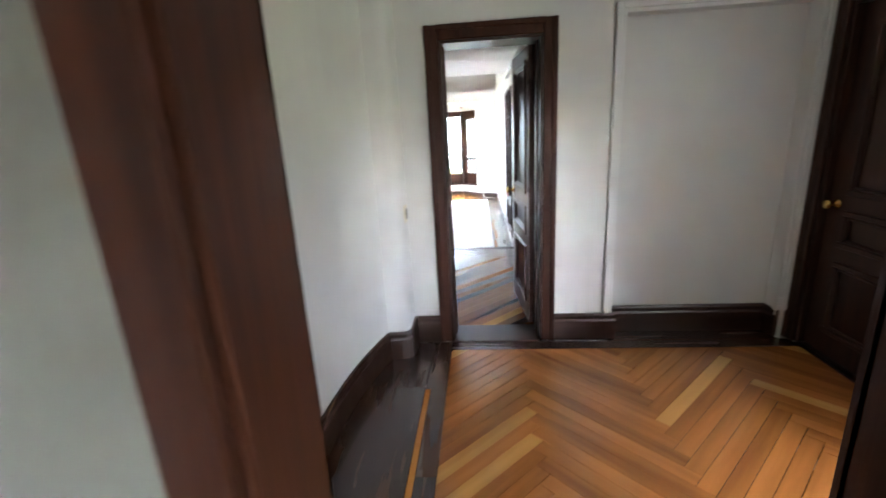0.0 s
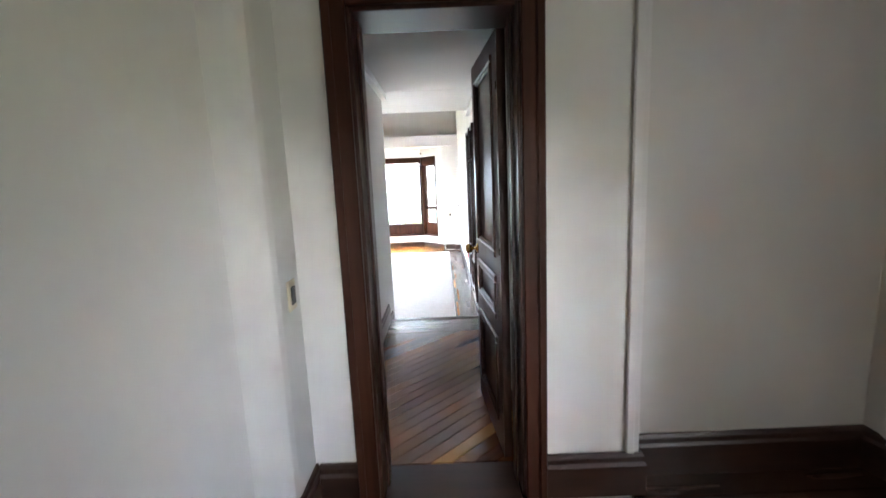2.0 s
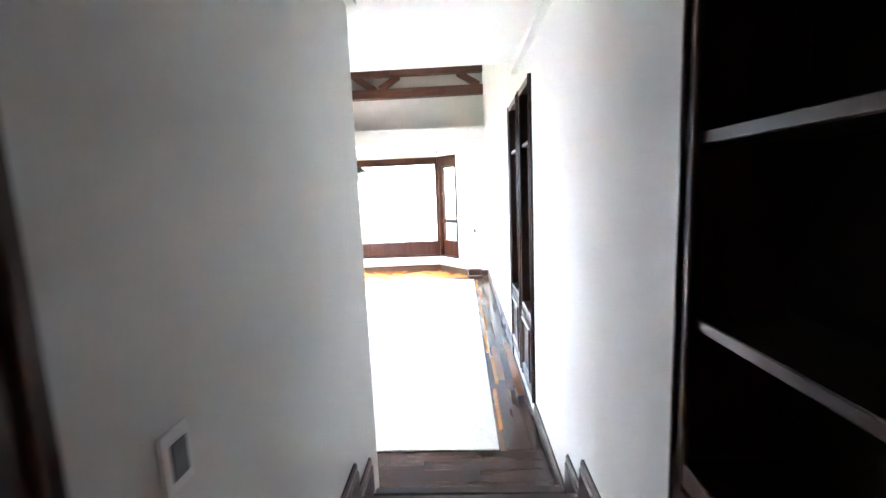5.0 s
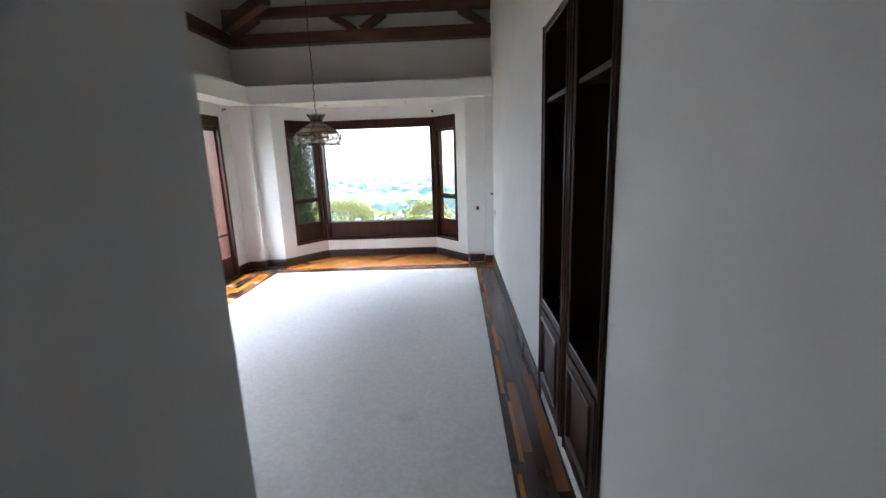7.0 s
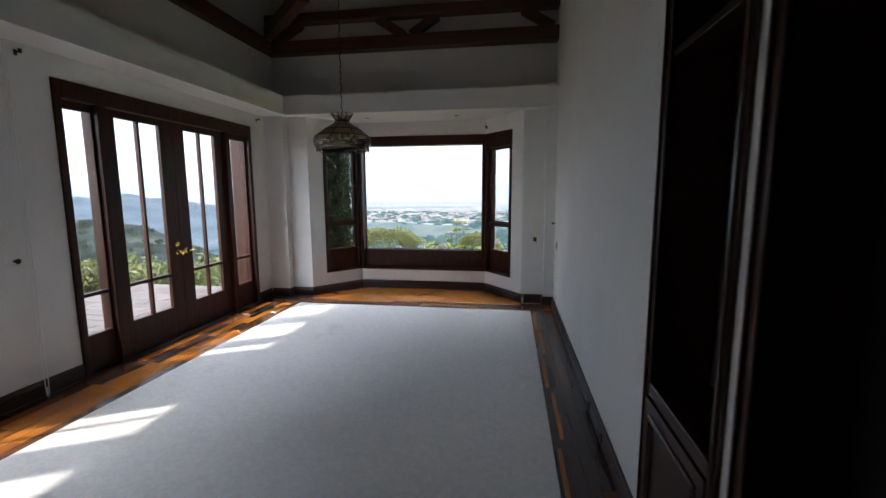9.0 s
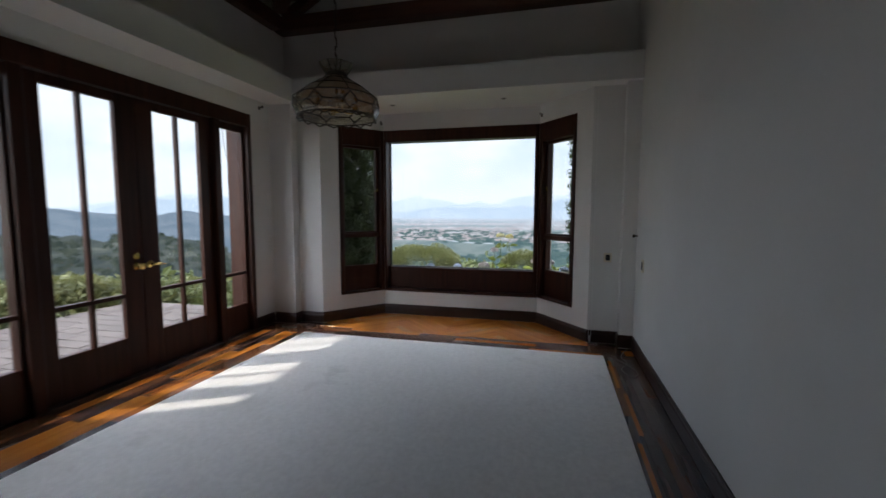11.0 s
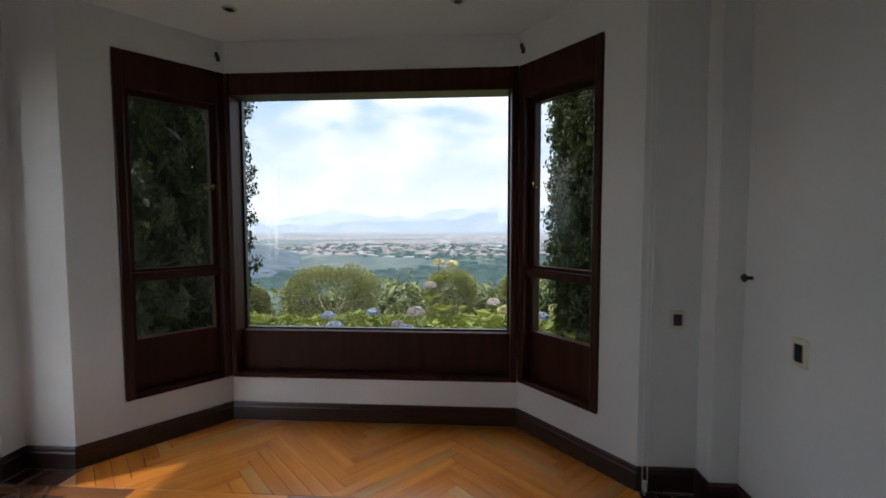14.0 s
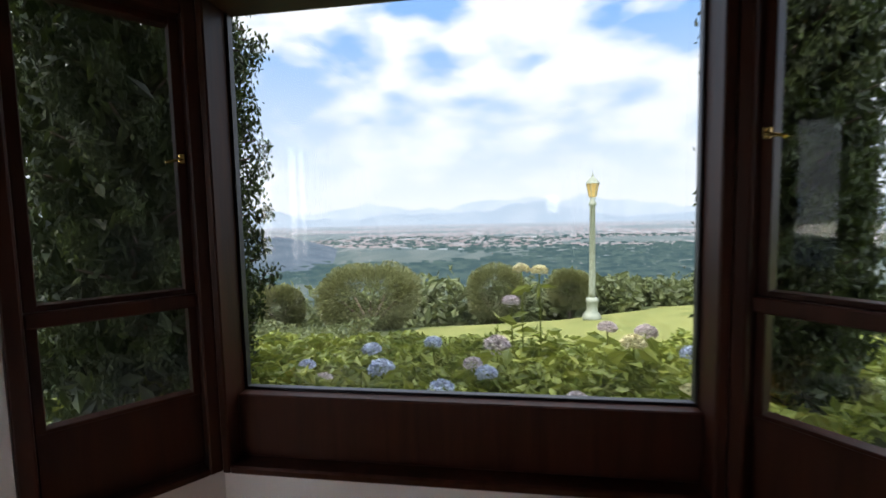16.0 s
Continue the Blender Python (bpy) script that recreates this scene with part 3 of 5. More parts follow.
skirting("baseboard_bay", [(-4.05, 6.39), (-3.78, 6.39), (-3.78, 6.515), BL, CL, CR, BR, (-0.13, 6.515), (-0.13, 6.39), (0, 6.39)], 0.125, 0.018)
skirting("baseboard_right_far", [(0, 6.37), (0, 2.41)], 0.125, 0.018, DARKY)
skirting("baseboard_right_near", [(0, 1.138), (0, 0.17)], 0.125, 0.018, DARKY)
skirting("baseboard_left", [(-4.07, 2.5), (-4.07, 3.49)], 0.125, 0.018, DARKY)
skirting("baseboard_left_far", [(-4.07, 6.055), (-4.07, 6.37)], 0.125, 0.018, DARKY)

# ---- roof truss against the far wall ----
truss = thing("roof_truss", pose(-2.0, 6.6, 3.47), "brown timber roof truss with diagonal struts under the ceiling", "truss", kind="structure")
part("bottom_chord", boxes(((-2.06, -0.07, 0), (1.998, 0.10, 0.17)), bevel=0.008), BEAM, truss)
part("top_chord", boxes(((-2.06, -0.06, 0.40), (1.998, 0.09, 0.53)), bevel=0.008), BEAM, truss)
for x0, x1 in ((-0.05, -0.40), (0.05, 0.40), (-1.95, -1.55), (1.92, 1.55)):
    z0, z1 = (0.18, 0.40)
    bm = bmesh.new()
    box(bm, (-0.055, -0.05, 0), (0.055, 0.06, math.hypot(x1 - x0, z1 - z0) + 0.02), 0.006)
    bm.transform(Matrix.Translation((x0, 0, z0 - 0.01)) @ Matrix.Rotation(math.atan2(x1 - x0, z1 - z0), 4, "Y"))
    part("strut", bm, BEAM, truss)
bm = boxes(((-4.068, 1.86, 3.47), (-3.94, 6.5, 3.64)), bevel=0.008)
structure("wall_plate_beam", bm, BEAM, "brown timber wall plate beam", "beam")
bm = bmesh.new()
box(bm, (-0.07, 0, 0), (0.07, 1.5, 0.16), 0.008)
bm.transform(Matrix.Translation((-4.0, 6.55, 3.68)) @ Matrix.Rotation(radians(-135), 4, "Z"))
structure("hip_beam", bm, BEAM, "brown timber hip beam across the corner", "beam")
structure("cross_beam", boxes(((-4.06, 4.1, 4.0), (-0.002, 4.25, 4.2)), bevel=0.01), BEAM, "brown timber cross beam", "beam")

# ---- structure: corridor, steps and foyer ----
structure("floor_corridor", boxes(((-1.03, -2.72, 0.1), (0, -0.12, FL - 0.014)), ((-1.03, -0.12, -0.05), (0, 0.16, 0.17 - 0.014))), BORDER,
          "parquet corridor floor with two steps down", "floor")
wall("wall_corridor_left", (-1.03, -2.5), (-1.03, 0.365), 0.12, -0.2, 2.75, "smooth white corridor wall with a bathroom doorway",
     ((0.10, 1.01, FL - 0.03, 2.37),))
structure("wall_corridor_end", boxes(((-1.15, 0.401, 2.75), (-1.03, 0.42, 2.9))), WHITE, "white wall end")
wall("wall_door", (-1.3, -2.7), (2.0, -2.7), 0.2, 0.1, 2.75, "white plastered wall round the panelled door and a shallow niche",
     ((0.53, 1.23, FL - 0.03, 2.43), (1.70, 2.82, FL - 0.03, 2.50)))
structure("wall_niche_back", boxes(((0.36, -2.575, FL - 0.1), (1.6, -2.499, 2.6))), WHITE, "white niche back with soft shading", "wall")
structure("floor_foyer", boxes(((-1.7, -8.2, 0.1), (2.0, -2.722, FL - 0.014)), ((0.38, -2.7215, 0.1), (1.56, -2.56, FL - 0.014))), BORDER, "herringbone parquet foyer floor with a dark border", "floor")
# the second hole is an unseen opening added to let daylight in
wall("wall_foyer_right", (1.62, -2.7), (1.62, -5.0), 0.2, 0.1, 2.75, "white foyer wall round a dark door", ((0.07, 0.95, FL - 0.03, 2.46), (1.55, 1.9, 1.1, 2.1)))
wall("wall_foyer_back", (1.82, -5.0), (-2.0, -5.0), 0.22, 0.1, 2.75, "grey-beige plastered wall, dimmed in its colour, round a dark wooden doorway", ((1.715, 2.665, FL - 0.03, 2.46),), GREIGE)
bm = bmesh.new()
curve = [(-1.03, -2.7), (-1.03, -2.90), (-1.038, -2.935), (-1.06, -2.955), (-1.09, -2.962), (-1.18, -2.968), (-1.215, -3.08), (-1.25, -3.22), (-1.285, -3.39), (-1.308, -3.56),
         (-1.325, -3.75), (-1.333, -3.95), (-1.336, -4.2), (-1.336, -4.6), (-1.336, -5.0)]
inner = [bm.verts.new((x, y, 0.1)) for x, y in curve]
outer = [bm.verts.new((-1.6, y - 0.0005 * i, 0.1)) for i, (x, y) in enumerate(curve)]
for i in range(len(curve) - 1):
    bm.faces.new((inner[i], inner[i + 1], outer[i + 1], outer[i]))
bm.faces.ensure_lookup_table()
up = bmesh.ops.extrude_face_region(bm, geom=list(bm.faces))["geom"]
bmesh.ops.translate(bm, vec=(0, 0, 2.65), verts=[v for v in up if isinstance(v, bmesh.types.BMVert)])
bmesh.ops.recalc_face_normals(bm, faces=bm.faces)
structure("wall_foyer_curved", bm, WHITE, "gently curved white plastered wall with a pilaster", "wall")
structure("ceiling_foyer", boxes(((-2.0, -5.0, 2.75), (2.0, -2.5, 2.9))), CEIL, "white flat foyer ceiling", "ceiling")
skirting("baseboard_curved", [(x, y) for x, y in curve[::-1]], 0.20, 0.022, DARKY, FL)
skirting("baseboard_foyer_left", [(-1.01, -2.7), (-0.835, -2.7)], 0.20, 0.03, DARKX, FL)
skirting("baseboard_foyer", [(-0.012, -2.7), (0.40, -2.7), (0.40, -2.575), (1.52, -2.575), (1.545, -2.70)], 0.20, 0.03, DARKX, FL)
skirting("baseboard_corridor_left", [(-1.03, -1.39), (-1.03, -0.104)], 0.17, 0.022, DARKY, FL)
skirting("baseboard_corridor_right", [(0, -0.104), (0, -0.905)], 0.17, 0.022, DARKY, FL)
skirting("baseboard_step_left", [(-1.03, -0.10), (-1.03, 0.17)], 0.19, 0.02, DARKY, 0.165)
skirting("baseboard_step_right", [(0, 0.17), (0, -0.10)], 0.19, 0.02, DARKY, 0.165)
# white cornice and niche moulding
skirting("trim_cornice_left", [(-1.03, -2.49), (-1.03, 0.37)], 0.085, 0.05, CEIL, 2.634, "white plaster cornice moulding")
skirting("trim_cornice_right", [(0, 1.85), (0, -2.49)], 0.085, 0.05, CEIL, 2.634, "white plaster cornice moulding")
bm = bmesh.new()
for a, b, y in ((0.0, 0.035, -2.722), (0.035, 0.06, -2.712)):
    box(bm, (0.34 + a, y, FL + 0.2), (0.34 + b, -2.7005, 2.555 - a), 0.004)
    box(bm, (1.58 - b, y, FL + 0.2), (1.58 - a, -2.7005, 2.555 - a), 0.004)
    box(bm, (0.34 + b, y, 2.555 - b), (1.58 - b, -2.7005, 2.555 - a), 0.004)
structure("trim_niche", bm, CEIL, "white moulded trim round the shallow niche", "trim")


def door_casing(name, x0, x1, top, depth, m, label, face=0.075, material=None, plain=False):
    """A stepped casing and jamb lining round an opening x0..x1 in the x-z plane; the wall is depth thick towards +y."""
    ob = thing(name, m, label, "door frame", kind="structure")
    for nm, a, b in (("casing", x0, -1), ("casing", x1, 1)):
        bm = bmesh.new()
        box(bm, (a - b * 0.014, -0.03, 0), (a + b * face, -0.0005, top + face), 0.006)
        if not plain:
            box(bm, (a + b * face * 0.55, -0.042, 0), (a + b * face, -0.0305, top + face), 0.005)
        part(nm, bm, material or REDW, ob)
        bm = boxes(((a, 0.0005, 0), (a - b * 0.028, depth - 0.001, top)), bevel=0.004)
        if not plain:
            box(bm, (a - b * 0.0285, depth * 0.35, 0), (a - b * 0.042, depth * 0.65, top - 0.03), 0.003)
        part("jamb", bm, material or DARK, ob)
    bm = boxes(((x0 + 0.0145, -0.03, top - 0.014), (x1 - 0.0145, -0.0005, top + face)), bevel=0.006)
    box(bm, (x0 + 0.001, -0.042, top + face * 0.55), (x1 - 0.001, -0.0305, top + face), 0.005)
    part("head_casing", bm, material or REDW, ob)
    part("head_jamb", boxes(((x0 + 0.029, 0.0005, top - 0.028), (x1 - 0.029, depth - 0.001, top)), bevel=0.004), material or DARK, ob)
    return ob


door_casing("door_frame_1", -0.765, -0.083, 2.43 - FL, 0.265, pose(0, -2.70, FL), "dark red-brown moulded door casing in a white wall")
door_casing("door_frame_2", -2.41, -1.49, 2.37 - FL, 0.12, pose(-1.03, 0, FL, 0, 0, 90), "dark wooden casing of the bathroom doorway", 0.07, DARK)
door_casing("door_frame_3", 2.77, 3.65, 2.46 - FL, 0.2, pose(1.62, 0, FL, 0, 0, -90), "dark wooden door casing", 0.07, DARK)
door_casing("door_frame_4", -0.845, 0.105, 2.46 - FL, 0.22, pose(0, -5.22, FL), "dark wooden casing of the entry doorway", 0.08, REDW, True)
door_casing("door_frame_5", -0.105, 0.845, 2.46 - FL, 0.02, pose(0, -5.0, FL, 0, 0, 180), "dark wooden casing of the entry doorway", 0.08, REDW, True)
PANELS = ((0.10, 0.61, 1.02, 1.98), (0.10, 0.61, 0.70, 0.93), (0.10, 0.61, 0.14, 0.61))
door1 = thing("door_1", pose(-0.115, -2.435, FL + 0.008, 0, 0, 94.8), "dark stained panelled door standing open with brass knobs", "door", kind="structure")
leaf = panel_front("leaf", 0.71, 2.06, 0.04, door1, pose(0, 0, 0), DARK, PANELS)
knob(leaf, pose(0.65, 0.041, 0.985, -90))
knob(leaf, pose(0.65, -0.001, 0.985, 90))
for z in (0.25, 1.05, 1.8):
    bm = bmesh.new()
    rod(bm, (-0.004, 0.046, z), (-0.004, 0.046, z + 0.035), 0.004, 8)
    part("hinge", bm, LEAD, leaf)
door3 = thing("door_3", pose(1.665, -2.80, FL + 0.008, 0, 0, -90), "dark stained panelled door, shut, with brass knob", "door", kind="structure")
leaf = panel_front("leaf", 0.82, 2.08, 0.04, door3, pose(0, 0, 0), DARK, ((0.12, 0.70, 1.02, 1.98), (0.12, 0.70, 0.70, 0.93), (0.12, 0.70, 0.14, 0.61)))
knob(leaf, pose(0.065, -0.001, 0.96, 90))
keys = thing("key_ring", pose(-0.272, -1.79, FL + 1.0), "steel key ring with a red plastic tag hanging from the knob", "keys")
bm = bmesh.new()
for i in range(16):
    a, b = 2 * math.pi * i / 16, 2 * math.pi * (i + 1) / 16
    rod(bm, (0, 0.018 * math.cos(a), 0.018 * math.sin(a) - 0.012), (0, 0.018 * math.cos(b), 0.018 * math.sin(b) - 0.012), 0.0014, 5)
part("ring", bm, STEEL, keys)
part("tag", boxes(((-0.003, -0.011, -0.066), (0.003, 0.011, -0.030)), bevel=0.002), RED, keys, "red plastic tag")
structure("threshold", boxes(((-0.735, -2.735, FL - 0.012), (-0.115, -2.46, FL + 0.004)), bevel=0.004), DARKX, "dark wooden door threshold", "threshold")

# added out of view to keep sky light from the gap under door_3
structure("wall_behind_door", boxes(((1.825, -3.8, 0.1), (1.88, -2.72, 2.7))), WHITE, "unseen white panel added behind the shut door to stop outdoor light", "wall")
# unseen room behind the camera, with a window opening added to light the foyer
wall("wall_rear_left", (-1.7, -5.22), (-1.7, -8.2), -0.2, 0.1, 2.75, "plain white wall")
wall("wall_rear_right", (1.9, -8.2), (1.9, -5.22), -0.2, 0.1, 2.75, "plain white wall")
wall("wall_rear", (-1.9, -8.2), (2.1, -8.2), -0.2, 0.1, 2.75, "plain white wall with an unseen window opening added for light", ((1.8, 2.3, 1.4, 2.1),))
structure("ceiling_rear", boxes(((-1.9, -8.4, 2.75), (2.1, -5.0, 2.9))), CEIL, "white ceiling", "ceiling")

# ---- bay windows ----


def bay_side(name, m, u0, u1, hinge_right, label):
    w = thing(name, m, label, "window", kind="structure")
    z0, z1, d = 0.308, 2.383, 0.15
    part("window_frame", boxes(((u0, -0.012, z0), (u0 + 0.05, d, z1)), ((u1 - 0.05, -0.012, z0), (u1, d, z1)), bevel=0.006), REDW, w)
    part("head", boxes(((u0 + 0.05, -0.010, 2.17), (u1 - 0.05, d, z1)), bevel=0.006), REDW, w)
    part("bottom_panel", boxes(((u0 + 0.05, 0.06, z0 + 0.03), (u1 - 0.05, 0.10, 0.645)), bevel=0.004), REDW, w)
    part("window_sill", boxes(((u0 + 0.05, -0.010, z0), (u1 - 0.05, d, z0 + 0.03)), bevel=0.005), REDW, w)
    part("transom", boxes(((u0 + 0.05, 0.02, 1.02), (u1 - 0.05, d, 1.075)), bevel=0.006), REDW, w)
    bm = boxes(((u0 + 0.05, 0.05, 0.645), (u0 + 0.08, 0.11, 1.02)), ((u1 - 0.08, 0.05, 0.645), (u1 - 0.05, 0.11, 1.02)), ((u0 + 0.08, 0.05, 0.645), (u1 - 0.08, 0.11, 0.66)), bevel=0.003)
    part("lower_sash", bm, REDW, w)
    bm = boxes(((u0 + 0.05, 0.05, 1.075), (u0 + 0.085, 0.11, 2.17)), ((u1 - 0.085, 0.05, 1.075), (u1 - 0.05, 0.11, 2.17)),
               ((u0 + 0.085, 0.05, 1.075), (u1 - 0.085, 0.11, 1.095)), ((u0 + 0.085, 0.05, 2.14), (u1 - 0.085, 0.11, 2.17)), bevel=0.003)
    sash = part("casement", bm, REDW, w)
    for nm, z, e in (("pane", 0.66, 1.02), ("pane", 1.095, 2.14)):
        p = part(nm, boxes(((u0 + 0.081, 0.078, z), (u1 - 0.081, 0.083, e))), GLASS, w)
        p.visible_shadow = False
    u = u1 - 0.07 if hinge_right else u0 + 0.07
    bm = boxes(((u - 0.012, 0.035, 1.60), (u + 0.012, 0.049, 1.64)), bevel=0.003)
    rod(bm, (u, 0.03, 1.62), (u + (-0.06 if hinge_right else 0.06), 0.022, 1.60), 0.006, 8)
    part("latch", bm, BRASS, sash, "brass window latch")
    return w


ang = math.atan2(CL[1] - BL[1], CL[0] - BL[0])
bay_side("window_1", Matrix.Translation((*BL, 0)) @ Matrix.Rotation(ang, 4, "Z"), 0.238, side - 0.006, True, "dark red-brown side casement of the bay window")
bay_side("window_3", Matrix.Translation((*CR, 0)) @ Matrix.Rotation(-ang, 4, "Z"), 0.006, side - 0.238, False, "dark red-brown side casement of the bay window")
w2 = thing("window_2", pose(0, 7.167, 0), "dark red-brown picture window of the bay", "window", kind="structure")
x0, x1, g0, g1 = -2.936, -0.969, -2.902, -1.012
part("window_frame", boxes(((x0, -0.01, 0.304), (g0, 0.17, 2.383)), ((g1, -0.01, 0.304), (x1, 0.17, 2.383)), bevel=0.006), REDW, w2)
part("head", boxes(((g0, 0.0, 2.238), (g1, 0.17, 2.383)), bevel=0.006), REDW, w2)
part("bottom_panel", boxes(((g0, 0.07, 0.34), (g1, 0.17, 0.617)), bevel=0.006), REDW, w2)
part("window_sill", boxes(((g0, -0.012, 0.304), (g1, 0.165, 0.34)), bevel=0.008), REDW, w2)
bm = boxes(((g0, 0.13, 0.617), (g0 + 0.012, 0.16, 2.238)), ((g1 - 0.012, 0.13, 0.617), (g1, 0.16, 2.238)), ((g0 + 0.012, 0.13, 0.617), (g1 - 0.012, 0.16, 0.629)))
part("glazing_bead", bm, BLACK, w2)
p = part("pane", boxes(((g0, 0.145, 0.618), (g1, 0.151, 2.237))), GLASS, w2)
p.visible_shadow = False
structure("wall_bay_outside", boxes(((-3.3, 7.40, -0.6), (-0.6, 7.55, 0.29))), STUCCO, "pale stucco plinth under the bay", "wall")

# ---- terrace doors ----
td = thing("terrace_door_frame", pose(-4.07, 0, 0, 0, 0, 90), "dark brown frame of glazed terrace doors with sidelights", "door frame", kind="structure")
# local x runs along the wall (world y), local y runs outward
Y0, Y1, TOP = 3.497, 6.048, 2.41
part("frame_post", boxes(((Y0, -0.02, 0), (Y0 + 0.06, 0.262, TOP)), bevel=0.006), REDW, td)
part("frame_post", boxes(((Y1 - 0.06, -0.02, 0), (Y1, 0.262, TOP)), bevel=0.006), REDW, td)
part("mullion", boxes(((3.845, -0.02, 0), (3.93, 0.15, 2.27)), bevel=0.006), REDW, td)
part("mullion", boxes(((5.505, -0.02, 0), (5.59, 0.15, 2.27)), bevel=0.006), REDW, td)
part("head", boxes(((Y0 + 0.06, -0.018, 2.27), (Y1 - 0.06, 0.15, TOP)), bevel=0.006), REDW, td)


def glazed(name, a, b, ga, gb, split, label):
    ob = thing(name, pose(-4.07, 0, 0, 0, 0, 90), label, "door", kind="structure")
    y0, y1 = 0.03, 0.075
    bm = boxes(((a, y0, 0.01), (ga, y1, 2.265)), ((gb, y0, 0.01), (b, y1, 2.265)), ((ga, y0, 0.01), (gb, y1, 0.325)), ((ga, y0, 2.20), (gb, y1, 2.265)), bevel=0.004)
    part("leaf", bm, REDW, ob)
    part("glazing_bar", boxes(((ga, y0 + 0.003, 0.655), (gb, y1 - 0.003, 0.685))), REDW, ob)
    if split:
        c = (ga + gb) / 2
        part("glazing_bar", boxes(((c - 0.014, y0 + 0.005, 0.325), (c + 0.014, y1 - 0.005, 0.655)), ((c - 0.014, y0 + 0.005, 0.685), (c + 0.014, y1 - 0.005, 2.20))), REDW, ob)
    cols = ((ga, (ga + gb) / 2 - 0.014), ((ga + gb) / 2 + 0.014, gb)) if split else ((ga, gb),)
    for c0, c1 in cols:
        for z0, z1 in ((0.325, 0.655), (0.685, 2.20)):
            p = part("pane", boxes(((c0, 0.050, z0), (c1, 0.055, z1))), GLASS, ob)
            p.visible_shadow = False
    return ob


glazed("sidelight_1", Y0 + 0.062, 3.843, 3.585, 3.825, False, "dark brown glazed sidelight beside the terrace doors")
d_a = glazed("terrace_door_1", 3.932, 4.709, 4.045, 4.545, True, "dark brown glazed terrace door, shut, with a brass knob")
d_b = glazed("terrace_door_2", 4.713, 5.503, 4.875, 5.365, True, "dark brown glazed terrace door, shut, with a brass lever")
glazed("sidelight_2", 5.592, Y1 - 0.062, 5.615, 5.95, False, "dark brown glazed sidelight beside the terrace doors")
knob(d_a, pose(4.655, 0.03, 0.90, 90))
bm = lathe([(0, 0), (0.028, 0), (0.03, 0.006), (0.024, 0.012), (0, 0.013)], 18, pose(4.655, 0.03, 0.985, 90))
part("lock_rosette", bm, BRASS, d_a)
bm = lathe([(0, 0), (0.028, 0), (0.03, 0.006), (0.012, 0.014), (0.011, 0.05), (0, 0.051)], 18, pose(4.775, 0.03, 0.905, 90))
rod(bm, (4.775, -0.012, 0.905), (4.83, -0.020, 0.905), 0.009, 8)
rod(bm, (4.83, -0.020, 0.905), (4.89, -0.012, 0.893), 0.008, 8, 0.005)
part("lever_handle", bm, BRASS, d_b)
structure("terrace_sill", boxes(((-4.32, 3.48, -0.12), (-4.05, 6.06, 0.009)), ((-4.32, 1.1, -0.12), (-4.05, 2.6, 0.009)), bevel=0.003), DARKY, "dark wooden sill under the terrace doors", "sill")
tube("hanging_wire", [(-4.6, 6.24, 2.75), (-4.6, 6.243, 2.35), (-4.6, 6.265, 2.11), (-4.6, 6.34, 1.86), (-4.45, 6.46, 1.75), (-4.33, 6.5, 1.7)], 0.004, BLACK, None,
     "thin loose black wire hanging outside the terrace doors", "wire")
# second pair of terrace doors, further back in the same wall
td2 = copy_thing(d_a, pose(-4.07, -2.75, 0, 0, 0, 90))
td3 = copy_thing(d_b, pose(-4.07, -2.75, 0, 0, 0, 90))

# ---- built-in bookcases ----


def bookcase(name, m, w, z0, z1, shelves, cab, label, doors=1, depth=0.24):
    """Local x along the wall, front at y=0 towards -y, body into the wall."""
    ob = thing(name, m, label, "bookcase", "built-in bookcases")
    f = 0.045
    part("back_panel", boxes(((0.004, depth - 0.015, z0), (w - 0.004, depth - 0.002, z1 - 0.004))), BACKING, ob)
    part("side_panel", boxes(((0.003, 0.0, z0), (0.022, depth - 0.016, z1 - 0.004))), DARK, ob)
    part("side_panel", boxes(((w - 0.022, 0.0, z0), (w - 0.003, depth - 0.016, z1 - 0.004))), DARK, ob)
    bm = boxes(((-0.004, -0.016, z0), (f, -0.0005, z1)), ((w - f, -0.016, z0), (w + 0.004, -0.0005, z1)), ((f, -0.016, z1 - f), (w - f, -0.0005, z1)), ((f, -0.016, z0), (w - f, -0.0005, z0 + 0.06)), bevel=0.004)
    for x in (0.004, w - 0.014):
        box(bm, (x, -0.026, z0), (x + 0.010, -0.0165, z1), 0.003)
    part("face_frame", bm, DARK, ob)
    part("rail", boxes(((f, -0.015, cab - 0.035), (w - f, -0.001, cab + 0.02)), bevel=0.004), DARK, ob)
    part("shelf", boxes(((0.023, 0.001, cab - 0.005), (w - 0.023, depth - 0.016, cab + 0.016))), DARK, ob)
    for z in shelves:
        part("shelf", boxes(((0.023, 0.004, z), (w - 0.023, depth - 0.017, z + 0.028)), bevel=0.003), DARKX, ob)
    n = doors
    dw = (w - 2 * f) / n
    for i in range(n):
        h = cab - 0.04 - (z0 + 0.065)
        panel_front("cabinet_door", dw - 0.006, h, 0.02, ob, pose(f + 0.003 + i * dw, -0.021, z0 + 0.065), DARK, ((0.045, dw - 0.051, 0.05, h - 0.05),), 0.022)
    part("top_panel", boxes(((0.023, 0.0, z1 - 0.03), (w - 0.023, depth - 0.016, z1 - 0.006))), DARK, ob)
    return ob


RZ = -90
bookcase("bookcase", pose(0, 1.70, 0, 0, 0, RZ), 0.555, 0.112, 2.464, (2.02,), 0.74, "dark stained narrow bookcase built into the white wall, empty")
bookcase("bookcase", pose(0, 2.40, 0, 0, 0, RZ), 0.62, 0.112, 2.464, (2.02,), 0.74, "dark stained bookcase built into the white wall, empty")
